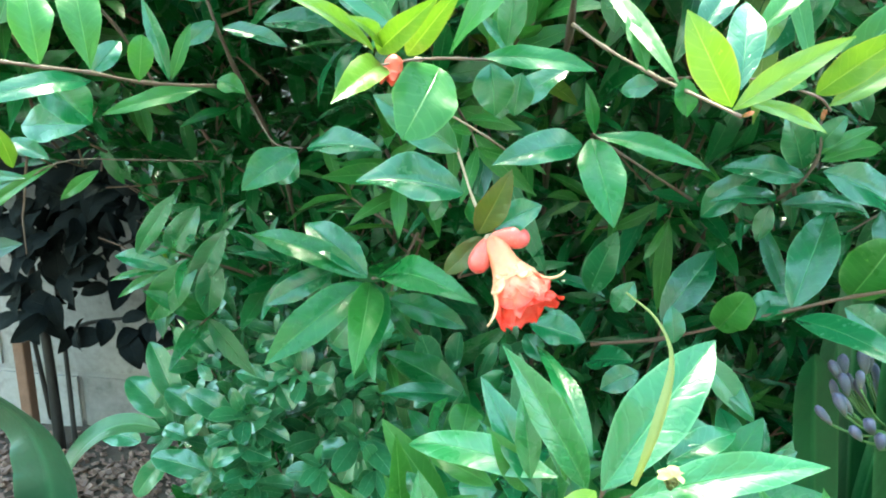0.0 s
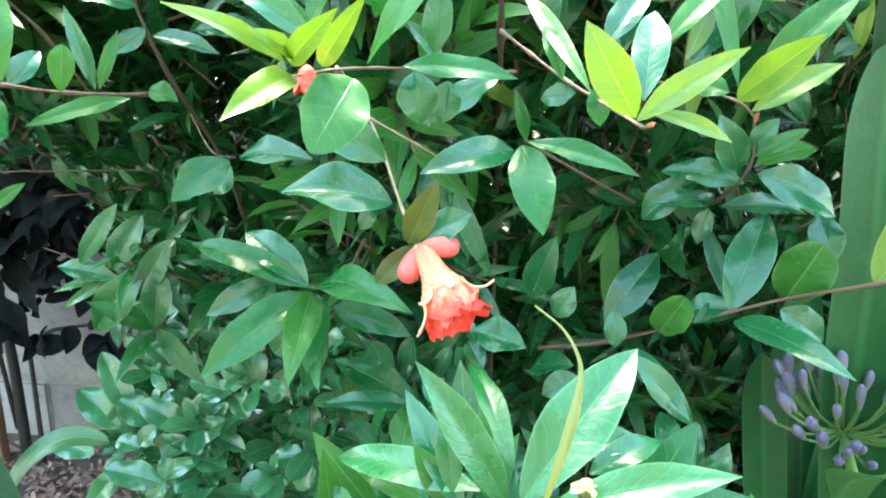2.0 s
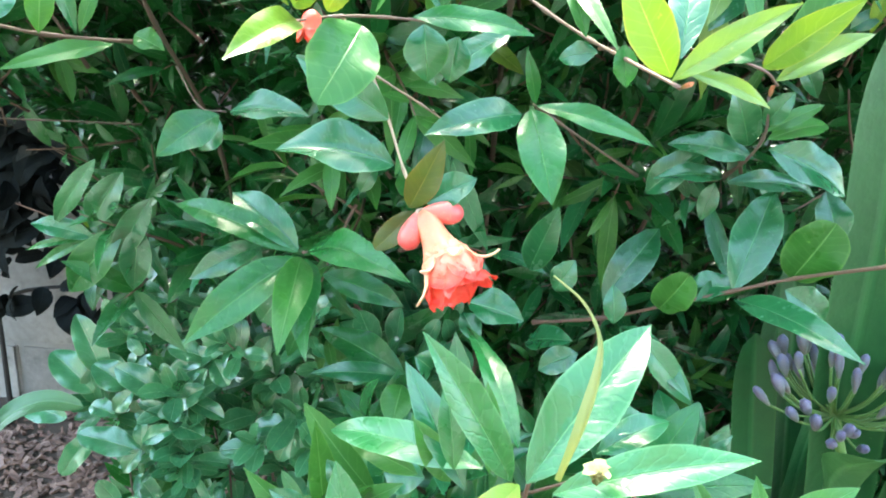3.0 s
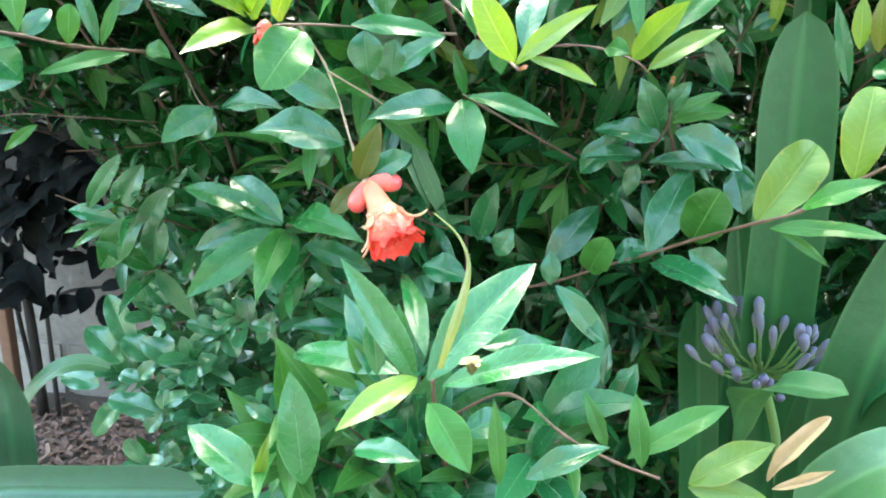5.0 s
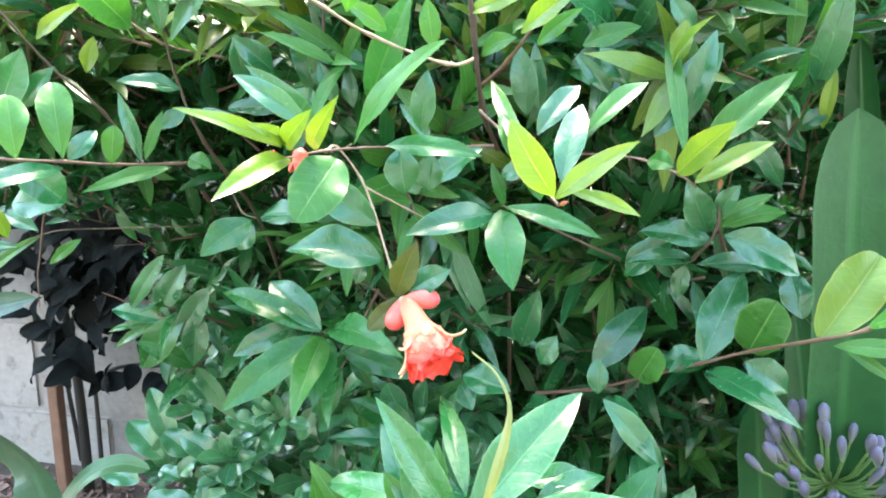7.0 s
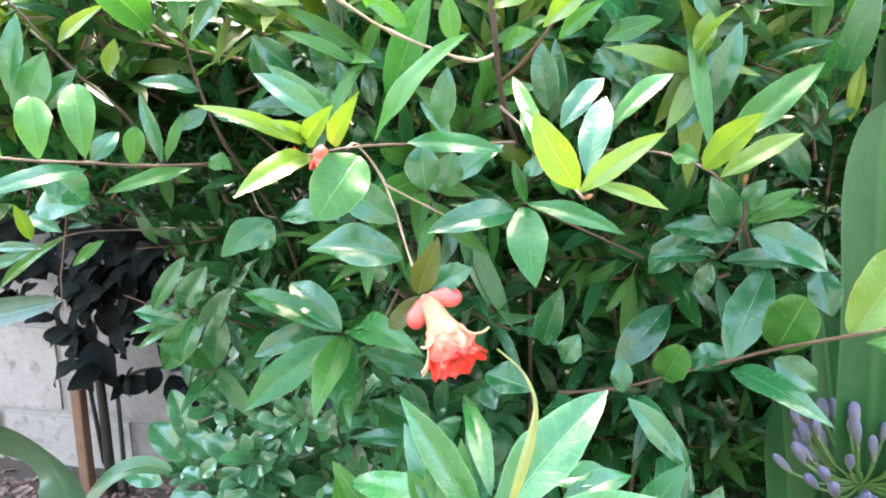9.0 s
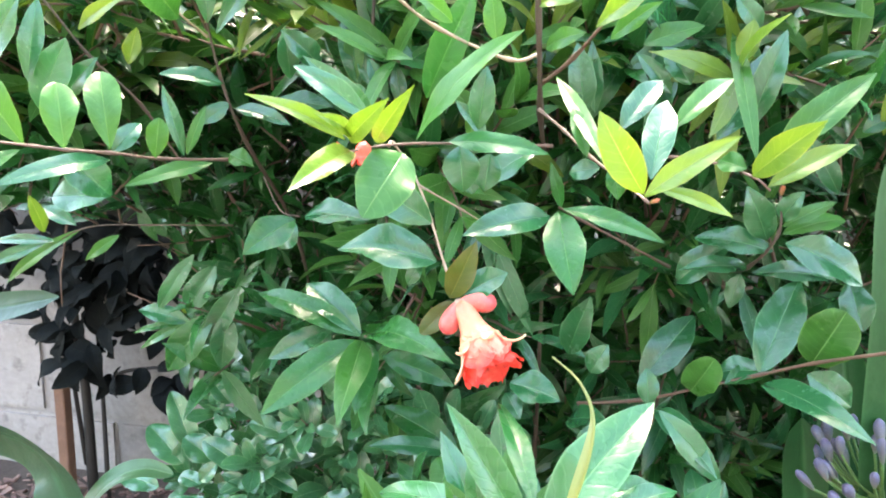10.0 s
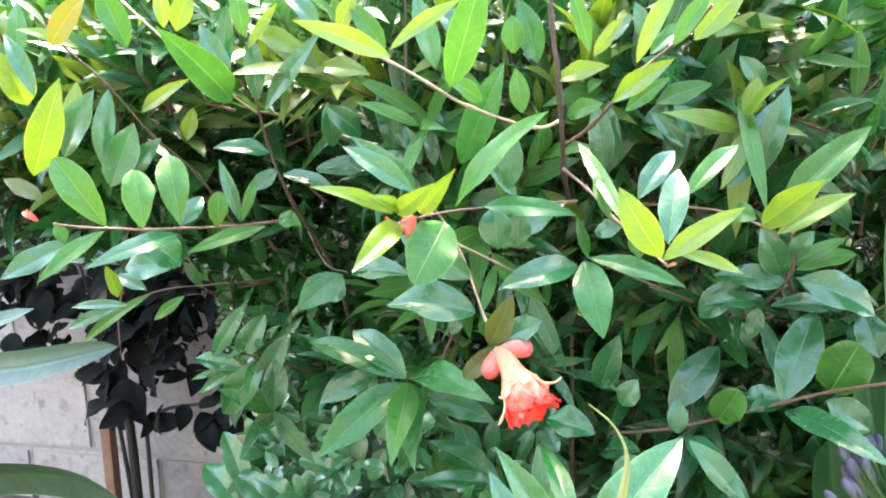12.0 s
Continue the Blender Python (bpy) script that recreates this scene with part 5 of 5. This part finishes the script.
def build_cream_bud(place):
    tip = thing("cream_bud", place, "crumpled cream-yellow bud at the heart of the front shoot", "bud")
    for k in range(13):
        q = k * 2.4
        d = Vector((math.cos(q) * (0.2 + 0.06 * k), math.sin(q) * (0.2 + 0.06 * k), 0.9)).normalized()
        v, f, t = blade(place, Vector(place) + d * (0.0055 + 0.0004 * k), 0.0062, Vector((0, 0, 1)) - d * 0.5, 0.2, 30, 0.35, 7, 2, 0.5, 0.25, 0.3)
        put("bract", mesh_of("bract", v, f, YELLOW, t), tip)


build_cream_bud(Vector((0.1421, 0.2680, 0.7115)))


# ---- agapanthus: strap leaves and flower head ----
def strap(parent, points, width, up, material="strap", droop=0.25, tip=0.18, name="strap_leaf", narrow=0.75):
    """A long strap leaf along a bent line, channelled along its middle, with a rounded tip."""
    line = smooth_line(points, 7)
    n = len(line)
    verts, uvs, faces = [], [], []
    cols = 7
    for i, p in enumerate(line):
        s = i / (n - 1)
        d = (line[min(i + 1, n - 1)] - line[max(i - 1, 0)]).normalized()
        side = d.cross(Vector(up)).normalized()
        nn = side.cross(d)
        w = 0.5 * width * (narrow + (1 - narrow) * min(1, s * 2))
        if s > 1 - tip:
            q = (s - 1 + tip) / tip
            w *= math.sqrt(max(0.0, 1 - q * q)) * 0.97 + 0.03
        for j in range(cols):
            u = 2 * j / (cols - 1) - 1
            verts.append(p + side * (w * u) + nn * (droop * w * u * u))
            uvs.append((0.5 + 0.5 * u, s))
    for i in range(n - 1):
        for j in range(cols - 1):
            k = i * cols + j
            faces.append((k, k + 1, k + cols + 1, k + cols))
    return put(name, mesh_of(name, verts, faces, LEAF[material], uvs), parent)


right_lily = thing("agapanthus", (0.46, 0.62, GROUND), "agapanthus clump with broad dark green upright strap leaves", "agapanthus", "agapanthus clumps")
strap(right_lily, [(0.46, 0.62, GROUND), (0.43, 0.59, 0.25), (0.407, 0.56, 0.483), (0.384, 0.545, 0.633), (0.374, 0.535, 0.741), (0.364, 0.53, 0.828), (0.36, 0.53, 0.894)], 0.056, (-0.1, -1, 0.1), tip=0.2)
strap(right_lily, [(0.47, 0.66, GROUND), (0.42, 0.60, 0.45), (0.40, 0.57, 0.72), (0.385, 0.57, 0.835), (0.377, 0.57, 0.90), (0.370, 0.57, 0.945)], 0.028, (-0.7, -0.7, 0.5), tip=0.4)
strap(right_lily, [(0.50, 0.64, GROUND), (0.47, 0.54, 0.35), (0.47, 0.48, 0.60), (0.50, 0.45, 0.80)], 0.055, (-0.5, -1, 0.3))
strap(right_lily, [(0.50, 0.58, GROUND), (0.44, 0.48, 0.35), (0.395, 0.42, 0.573), (0.387, 0.40, 0.661), (0.40, 0.395, 0.73), (0.43, 0.38, 0.82)], 0.05, (-0.7, -0.8, 0.3))
strap(right_lily, [(0.44, 0.64, GROUND), (0.375, 0.61, 0.30), (0.355, 0.60, 0.477), (0.343, 0.60, 0.563), (0.332, 0.60, 0.64)], 0.036, (-0.1, -1, 0.1))
strap(right_lily, [(0.49, 0.60, GROUND), (0.44, 0.52, 0.30), (0.40, 0.47, 0.52), (0.386, 0.42, 0.645), (0.414, 0.38, 0.704), (0.45, 0.35, 0.73)], 0.045, (-0.3, -0.6, 0.8))
strap(right_lily, [(0.55, 0.70, GROUND), (0.52, 0.62, 0.40), (0.50, 0.58, 0.62), (0.50, 0.56, 0.85)], 0.055, (-0.3, -1, 0.1))
strap(right_lily, [(0.44, 0.60, GROUND), (0.38, 0.52, 0.30), (0.335, 0.46, 0.57), (0.325, 0.395, 0.655), (0.356, 0.352, 0.677)], 0.026, (0.05, -0.45, 0.9), "lit_strap", tip=0.1, narrow=0.5)
strap(right_lily, [(0.50, 0.52, GROUND), (0.47, 0.42, 0.35), (0.44, 0.36, 0.58), (0.385, 0.33, 0.650), (0.335, 0.345, 0.600)], 0.04, (-0.2, -0.4, 0.9), "lit_strap", tip=0.12)

for _ in range(26):
    x, y = rnd.uniform(0.40, 0.85), rnd.uniform(0.60, 0.92)
    lean, top = rnd.uniform(-0.10, 0.12), rnd.uniform(0.45, 0.72)
    strap(right_lily, [(x, y, GROUND), (x + lean * 0.3, y - 0.02, top * 0.45), (x + lean * 0.7, y - 0.03, top * 0.8), (x + lean * 1.1, y - 0.05, top)], rnd.uniform(0.032, 0.048), (rnd.gauss(0, 0.4), -1, 0.1))

LILAC = fleshy("lilac_bud_skin", (0.20, 0.22, 0.17), (0.13, 0.125, 0.225), 0.5, 0.15, (0.30, 0.29, 0.38))
PEDICEL = fleshy("green_stalk_skin", (0.11, 0.21, 0.06), (0.14, 0.25, 0.09), 0.45, 0.1)


def build_flower_head(centre, radius):
    """The stalk, pedicels and closed buds of an agapanthus flower head."""
    head = thing("agapanthus_flower", (0.47, 0.60, GROUND), "agapanthus flower head of lilac-blue closed buds on green stalks", "flower")
    v, f = tube(smooth_line([(0.47, 0.60, GROUND), (0.45, 0.57, 0.25), (0.41, 0.545, 0.50), centre], 6), [0.0045 - 0.0006 * i / 18 for i in range(19)], 10)
    put("stalk", mesh_of("stalk", v, f, PEDICEL), head)
    shapes = []
    for k in range(4):
        l, r = 0.0165 + 0.0022 * k, 0.0034 + 0.0004 * (k % 3)
        prof = [(0.0, 0.0008), (0.002, 0.0016), (l * 0.18, r * 0.55), (l * 0.38, r * 0.86), (l * 0.62, r), (l * 0.80, r * 0.9), (l * 0.92, r * 0.58), (l, 0.0002)]
        v, f, t = turned((0, 0, 0), (0, 0, 1), prof, 12, 0.08, k)
        shapes.append(mesh_of("bud", v, f, LILAC, t))
    for k in range(56):
        z = 1.0 - 1.2 * (k + 0.5) / 56
        q = k * 2.39996
        r = math.sqrt(max(0.0, 1 - z * z))
        d = Vector((r * math.cos(q), r * math.sin(q), z * 0.85 + 0.1)).normalized()
        d = (d + spread(0.17)).normalized()
        l = radius * rnd.uniform(0.62, 1.10)
        end = centre + d * l
        bow = Vector((d.x * 0.3, d.y * 0.3, -0.35 if z > -0.2 else 0.1)) * (0.25 * l)
        pts = smooth_line([centre, centre + d * (0.5 * l) + bow, end], 4)
        v, f = tube(pts, [0.00105] * len(pts), 5)
        pedicel = put("pedicel", mesh_of("pedicel", v, f, PEDICEL), head)
        ob = put("bud", shapes[k % 4], pedicel, "lilac-blue closed bud")
        aim = (end - pts[-2]).normalized() + Vector((0, 0, 0.8)) + spread(0.2)
        ob.matrix_basis = Matrix.Translation(end) @ aim.to_track_quat("Z", "Y").to_matrix().to_4x4()


build_flower_head(Vector((0.379, 0.543, 0.600)), 0.051)

left_lily = thing("agapanthus", (-0.65, 0.62, GROUND), "agapanthus clump with arching blue-green strap leaves, coloured dark for shade, over bark mulch", "agapanthus", "agapanthus clumps")
strap(left_lily, [(-0.95, 0.75, GROUND), (-0.97, 0.74, 0.20), (-0.92, 0.73, 0.50), (-0.731, 0.72, 0.599), (-0.576, 0.70, 0.633), (-0.438, 0.69, 0.668)], 0.046, (0.1, -0.85, 0.5), "shaded_strap", tip=0.3)
# blade face turned downwards so that it renders darker
strap(left_lily, [(-0.80, 0.62, GROUND), (-0.86, 0.61, 0.20), (-0.74, 0.59, 0.46), (-0.615, 0.580, 0.526), (-0.510, 0.570, 0.556), (-0.435, 0.560, 0.566), (-0.380, 0.550, 0.564), (-0.342, 0.540, 0.546), (-0.325, 0.535, 0.517), (-0.320, 0.530, 0.482), (-0.318, 0.525, 0.40), (-0.325, 0.52, 0.27)], 0.056, (0.12, -0.90, -0.42), "shaded_strap")
strap(left_lily, [(-0.55, 0.52, GROUND), (-0.42, 0.52, 0.15), (-0.345, 0.53, 0.36), (-0.326, 0.54, 0.462), (-0.311, 0.55, 0.505), (-0.29, 0.56, 0.530), (-0.265, 0.57, 0.538), (-0.24, 0.58, 0.53)], 0.025, (-0.45, -0.6, 0.8), "lit_strap", tip=0.3)
strap(left_lily, [(-0.95, 0.66, GROUND), (-0.97, 0.64, 0.2), (-0.88, 0.62, 0.52), (-0.66, 0.62, 0.615)], 0.045, (0.1, -0.5, 0.9), "shaded_strap", tip=0.3)
strap(left_lily, [(-1.0, 0.85, GROUND), (-1.02, 0.88, 0.3), (-0.95, 0.88, 0.56), (-0.72, 0.88, 0.66)], 0.05, (0.1, -0.6, 0.8), "shaded_strap", tip=0.3)
strap(left_lily, [(-0.72, 0.60, GROUND), (-0.55, 0.52, 0.20), (-0.40, 0.47, 0.41), (-0.292, 0.45, 0.468), (-0.18, 0.44, 0.490), (-0.075, 0.43, 0.508)], 0.04, (0.05, -0.75, 0.65), "shaded_strap", tip=0.1)


# ---- dusky shrub and stake by the wall ----
def build_dusky(x, y):
    shrub = thing("dusky_shrub", (x, y, GROUND), "shrub with broad leaves, coloured blackish for shade, in front of the wall", "shrub")
    lines = [
        [(x, y, GROUND), (x - 0.002, y, 0.12), (x - 0.01, y - 0.02, 0.42), (x + 0.01, y - 0.03, 0.62)],
        [(x + 0.045, y, GROUND), (x + 0.048, y, 0.12), (x + 0.045, y, 0.42), (x + 0.09, y, 0.6)],
        [(x - 0.015, y, -0.1), (x - 0.04, y, 0.16), (x - 0.06, y - 0.02, 0.45), (x - 0.09, y - 0.03, 0.62)],
        [(x + 0.05, y, 0.14), (x + 0.15, y - 0.03, 0.20), (x + 0.36, y - 0.05, 0.24)],
        [(x + 0.05, y, 0.26), (x + 0.16, y - 0.02, 0.36), (x + 0.32, y - 0.04, 0.44)],
    ]
    for k, pts in enumerate(lines):
        branch(shrub, pts, 0.015 if k == 0 else 0.007, 0.007 if k == 0 else 0.003, SHADED_STEM, "stem", knots=False)
    spots = []
    for cx, cz, sx, sz, count in ((0.085, 0.45, 0.07, 0.07, 60), (0.07, 0.62, 0.13, 0.08, 70), (-0.02, 0.27, 0.025, 0.05, 12), (0.20, 0.40, 0.04, 0.06, 14), (0.26, 0.20, 0.035, 0.018, 8), (0.38, 0.24, 0.035, 0.02, 9), (0.06, 0.24, 0.035, 0.04, 9), (-0.22, 0.38, 0.05, 0.05, 8), (0.03, 0.80, 0.20, 0.06, 22), (-0.16, 0.55, 0.05, 0.06, 10), (0.27, 0.62, 0.06, 0.09, 36), (-0.12, 0.72, 0.14, 0.07, 26), (-0.25, 0.56, 0.07, 0.06, 26), (-0.36, 0.66, 0.10, 0.07, 30), (-0.19, 0.52, 0.05, 0.05, 20), (0.20, 0.52, 0.05, 0.06, 20)):
        for _ in range(count):
            spots.append(Vector((x + cx + rnd.gauss(0, sx), y - 0.05 + rnd.gauss(0, 0.035), cz + rnd.gauss(0, sz))))
    for p in spots:
        p.y = min(p.y, y + 0.05)
        d = Vector((rnd.gauss(0, 0.7), rnd.gauss(-0.2, 0.3), rnd.gauss(-0.45, 0.35))).normalized()
        l = rnd.uniform(0.06, 0.105)
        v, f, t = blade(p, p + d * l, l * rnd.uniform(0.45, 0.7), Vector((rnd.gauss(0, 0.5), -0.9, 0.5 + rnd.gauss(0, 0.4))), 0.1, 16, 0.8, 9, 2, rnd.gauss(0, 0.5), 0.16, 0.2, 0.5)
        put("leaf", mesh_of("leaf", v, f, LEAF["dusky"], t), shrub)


build_dusky(-1.12, 1.62)


def build_stake(x, y):
    bm = bmesh.new()
    bmesh.ops.create_cube(bm, size=1.0)
    for v in bm.verts:
        v.co = Vector((x + v.co.x * 0.03, y + v.co.y * 0.03, GROUND + 0.15 + v.co.z * 0.34))
    bmesh.ops.bevel(bm, geom=list(bm.edges), offset=0.002, segments=2, affect="EDGES")
    me = bpy.data.meshes.new("wooden_stake")
    bm.to_mesh(me)
    bm.free()
    me.materials.append(STAKE)
    tagged(put("wooden_stake", me), "weathered brown wooden garden stake beside the dusky shrub", "stake")


build_stake(-1.178, 1.60)


# ---- low shrub with small leaves ----
def build_low_shrub():
    shrub = thing("low_shrub", (-0.15, 0.8, GROUND), "low shrub with small pale-edged glossy leaves in rosettes", "shrub")
    leaves, stems = Heap(), Heap()
    for i in range(135):
        x = rnd.uniform(-0.29, 0.08)
        z = 0.36 + rnd.uniform(-0.30, 0.22) + 0.05 * noise.noise((x * 8, 2, 0))
        y = 0.69 + 0.22 * max(0.0, z - 0.35) + rnd.gauss(0, 0.045)
        p = Vector((x, y, z))
        way = Vector((rnd.gauss(0, 0.35), -0.45 + rnd.gauss(0, 0.3), 0.8))
        shoot(leaves, stems, p, way, rnd.uniform(0.024, 0.036), rnd.uniform(0.034, 0.052), rnd.uniform(0.36, 0.46), 0.012, 0.0012, 4, stay=False, round_tip=True)
    leaves.make("foliage", LEAF["small"], shrub)
    stems.make("inner_twig", TWIG, shrub)
    for k in range(6):
        x = -0.30 + 0.06 * k
        branch(shrub, [(-0.16 + 0.02 * k, 0.84, GROUND), (x, 0.80, 0.0), (x + 0.01, 0.74, 0.36)], 0.004, 0.0015, name="stem")
    return shrub


low_shrub = build_low_shrub()


# nearest leaves of the low shrub
leaf(low_shrub, (-0.281, 0.69, 0.497), (-0.311, 0.7, 0.562), 0.030, (0.54, -0.75, 0.37), "small", blunt=.62)
leaf(low_shrub, (-0.289, 0.68, 0.485), (-0.335, 0.69, 0.522), 0.036, (0.39, -0.64, 0.66), "small", blunt=.62)
leaf(low_shrub, (-0.213, 0.68, 0.487), (-0.263, 0.68, 0.516), 0.030, (0.39, -0.66, 0.65), "small", blunt=.62)
leaf(low_shrub, (-0.314, 0.67, 0.458), (-0.368, 0.68, 0.462), 0.028, (-0.06, -0.61, 0.79), "small", blunt=.62)
leaf(low_shrub, (-0.23, 0.65, 0.44), (-0.292, 0.65, 0.453), 0.031, (0.18, -0.52, 0.83), "small", blunt=.62)
leaf(low_shrub, (-0.226, 0.65, 0.449), (-0.19, 0.65, 0.469), 0.021, (-0.36, -0.68, 0.64), "small", blunt=.62)
leaf(low_shrub, (-0.226, 0.65, 0.447), (-0.229, 0.66, 0.468), 0.017, (0.37, -0.82, 0.44), "small", blunt=.62)
leaf(low_shrub, (-0.228, 0.65, 0.442), (-0.242, 0.64, 0.42), 0.018, (0.06, -0.92, 0.38), "small", blunt=.62)
leaf(low_shrub, (-0.164, 0.68, 0.537), (-0.124, 0.68, 0.566), 0.023, (-0.38, -0.76, 0.52), "small", blunt=.62)
leaf(low_shrub, (-0.165, 0.68, 0.533), (-0.206, 0.68, 0.543), 0.025, (0.2, -0.59, 0.78), "small", blunt=.62)
leaf(low_shrub, (-0.16, 0.68, 0.533), (-0.143, 0.67, 0.51), 0.023, (0.34, -0.75, 0.57), "small", blunt=.62)
leaf(low_shrub, (-0.168, 0.68, 0.528), (-0.21, 0.67, 0.501), 0.029, (-0.17, -0.81, 0.56), "small", blunt=.62)
leaf(low_shrub, (-0.185, 0.67, 0.491), (-0.144, 0.66, 0.479), 0.022, (0.11, -0.52, 0.85), "small", blunt=.62)
leaf(low_shrub, (-0.277, 0.66, 0.454), (-0.314, 0.65, 0.403), 0.025, (-0.05, -0.97, 0.22), "small", blunt=.62)
leaf(low_shrub, (-0.068, 0.66, 0.477), (-0.029, 0.66, 0.478), 0.024, (-0.01, -0.51, 0.86), "small", blunt=.62)
leaf(low_shrub, (-0.068, 0.66, 0.479), (-0.04, 0.67, 0.49), 0.019, (-0.09, -0.63, 0.78), "small", blunt=.62)
leaf(low_shrub, (-0.071, 0.66, 0.48), (-0.081, 0.67, 0.499), 0.018, (0.25, -0.78, 0.57), "small", blunt=.62)
leaf(low_shrub, (-0.074, 0.66, 0.473), (-0.086, 0.65, 0.442), 0.023, (-0.03, -0.95, 0.32), "small", blunt=.62)
leaf(low_shrub, (-0.068, 0.66, 0.471), (-0.061, 0.65, 0.431), 0.023, (0.27, -0.92, 0.28), "small", blunt=.62)
leaf(low_shrub, (-0.075, 0.66, 0.476), (-0.116, 0.66, 0.47), 0.025, (-0.13, -0.56, 0.82), "small", blunt=.62)
leaf(low_shrub, (-0.257, 0.66, 0.477), (-0.24, 0.67, 0.496), 0.020, (0.05, -0.9, 0.42), "small", blunt=.62)
leaf(low_shrub, (-0.257, 0.66, 0.473), (-0.287, 0.67, 0.475), 0.021, (-0.1, -0.46, 0.88), "small", blunt=.62)
leaf(low_shrub, (-0.201, 0.66, 0.468), (-0.161, 0.65, 0.463), 0.025, (-0.02, -0.49, 0.87), "small", blunt=.62)
leaf(low_shrub, (-0.201, 0.7, 0.547), (-0.228, 0.7, 0.564), 0.022, (0.36, -0.7, 0.61), "small", blunt=.62)
leaf(low_shrub, (-0.191, 0.7, 0.561), (-0.162, 0.7, 0.583), 0.021, (-0.25, -0.91, 0.33), "small", blunt=.62)
leaf(low_shrub, (-0.235, 0.72, 0.59), (-0.261, 0.72, 0.614), 0.021, (0.47, -0.73, 0.5), "small", blunt=.62)
leaf(low_shrub, (-0.12, 0.68, 0.524), (-0.102, 0.68, 0.564), 0.021, (-0.11, -0.99, 0.05), "small", blunt=.62)
leaf(low_shrub, (-0.258, 0.7, 0.543), (-0.253, 0.71, 0.572), 0.020, (0.29, -0.92, 0.26), "small", blunt=.62)
leaf(low_shrub, (-0.252, 0.68, 0.493), (-0.286, 0.68, 0.517), 0.032, (0.46, -0.64, 0.61), "small", blunt=.62)
leaf(low_shrub, (-0.196, 0.66, 0.489), (-0.162, 0.66, 0.512), 0.025, (-0.28, -0.88, 0.4), "small", blunt=.62)
leaf(low_shrub, (-0.196, 0.68, 0.526), (-0.156, 0.68, 0.54), 0.025, (-0.2, -0.8, 0.57), "small", blunt=.62)
leaf(low_shrub, (-0.238, 0.7, 0.554), (-0.261, 0.7, 0.58), 0.023, (0.53, -0.7, 0.47), "small", blunt=.62)
leaf(low_shrub, (-0.269, 0.72, 0.558), (-0.239, 0.72, 0.588), 0.023, (-0.15, -0.98, 0.15), "small", blunt=.62)
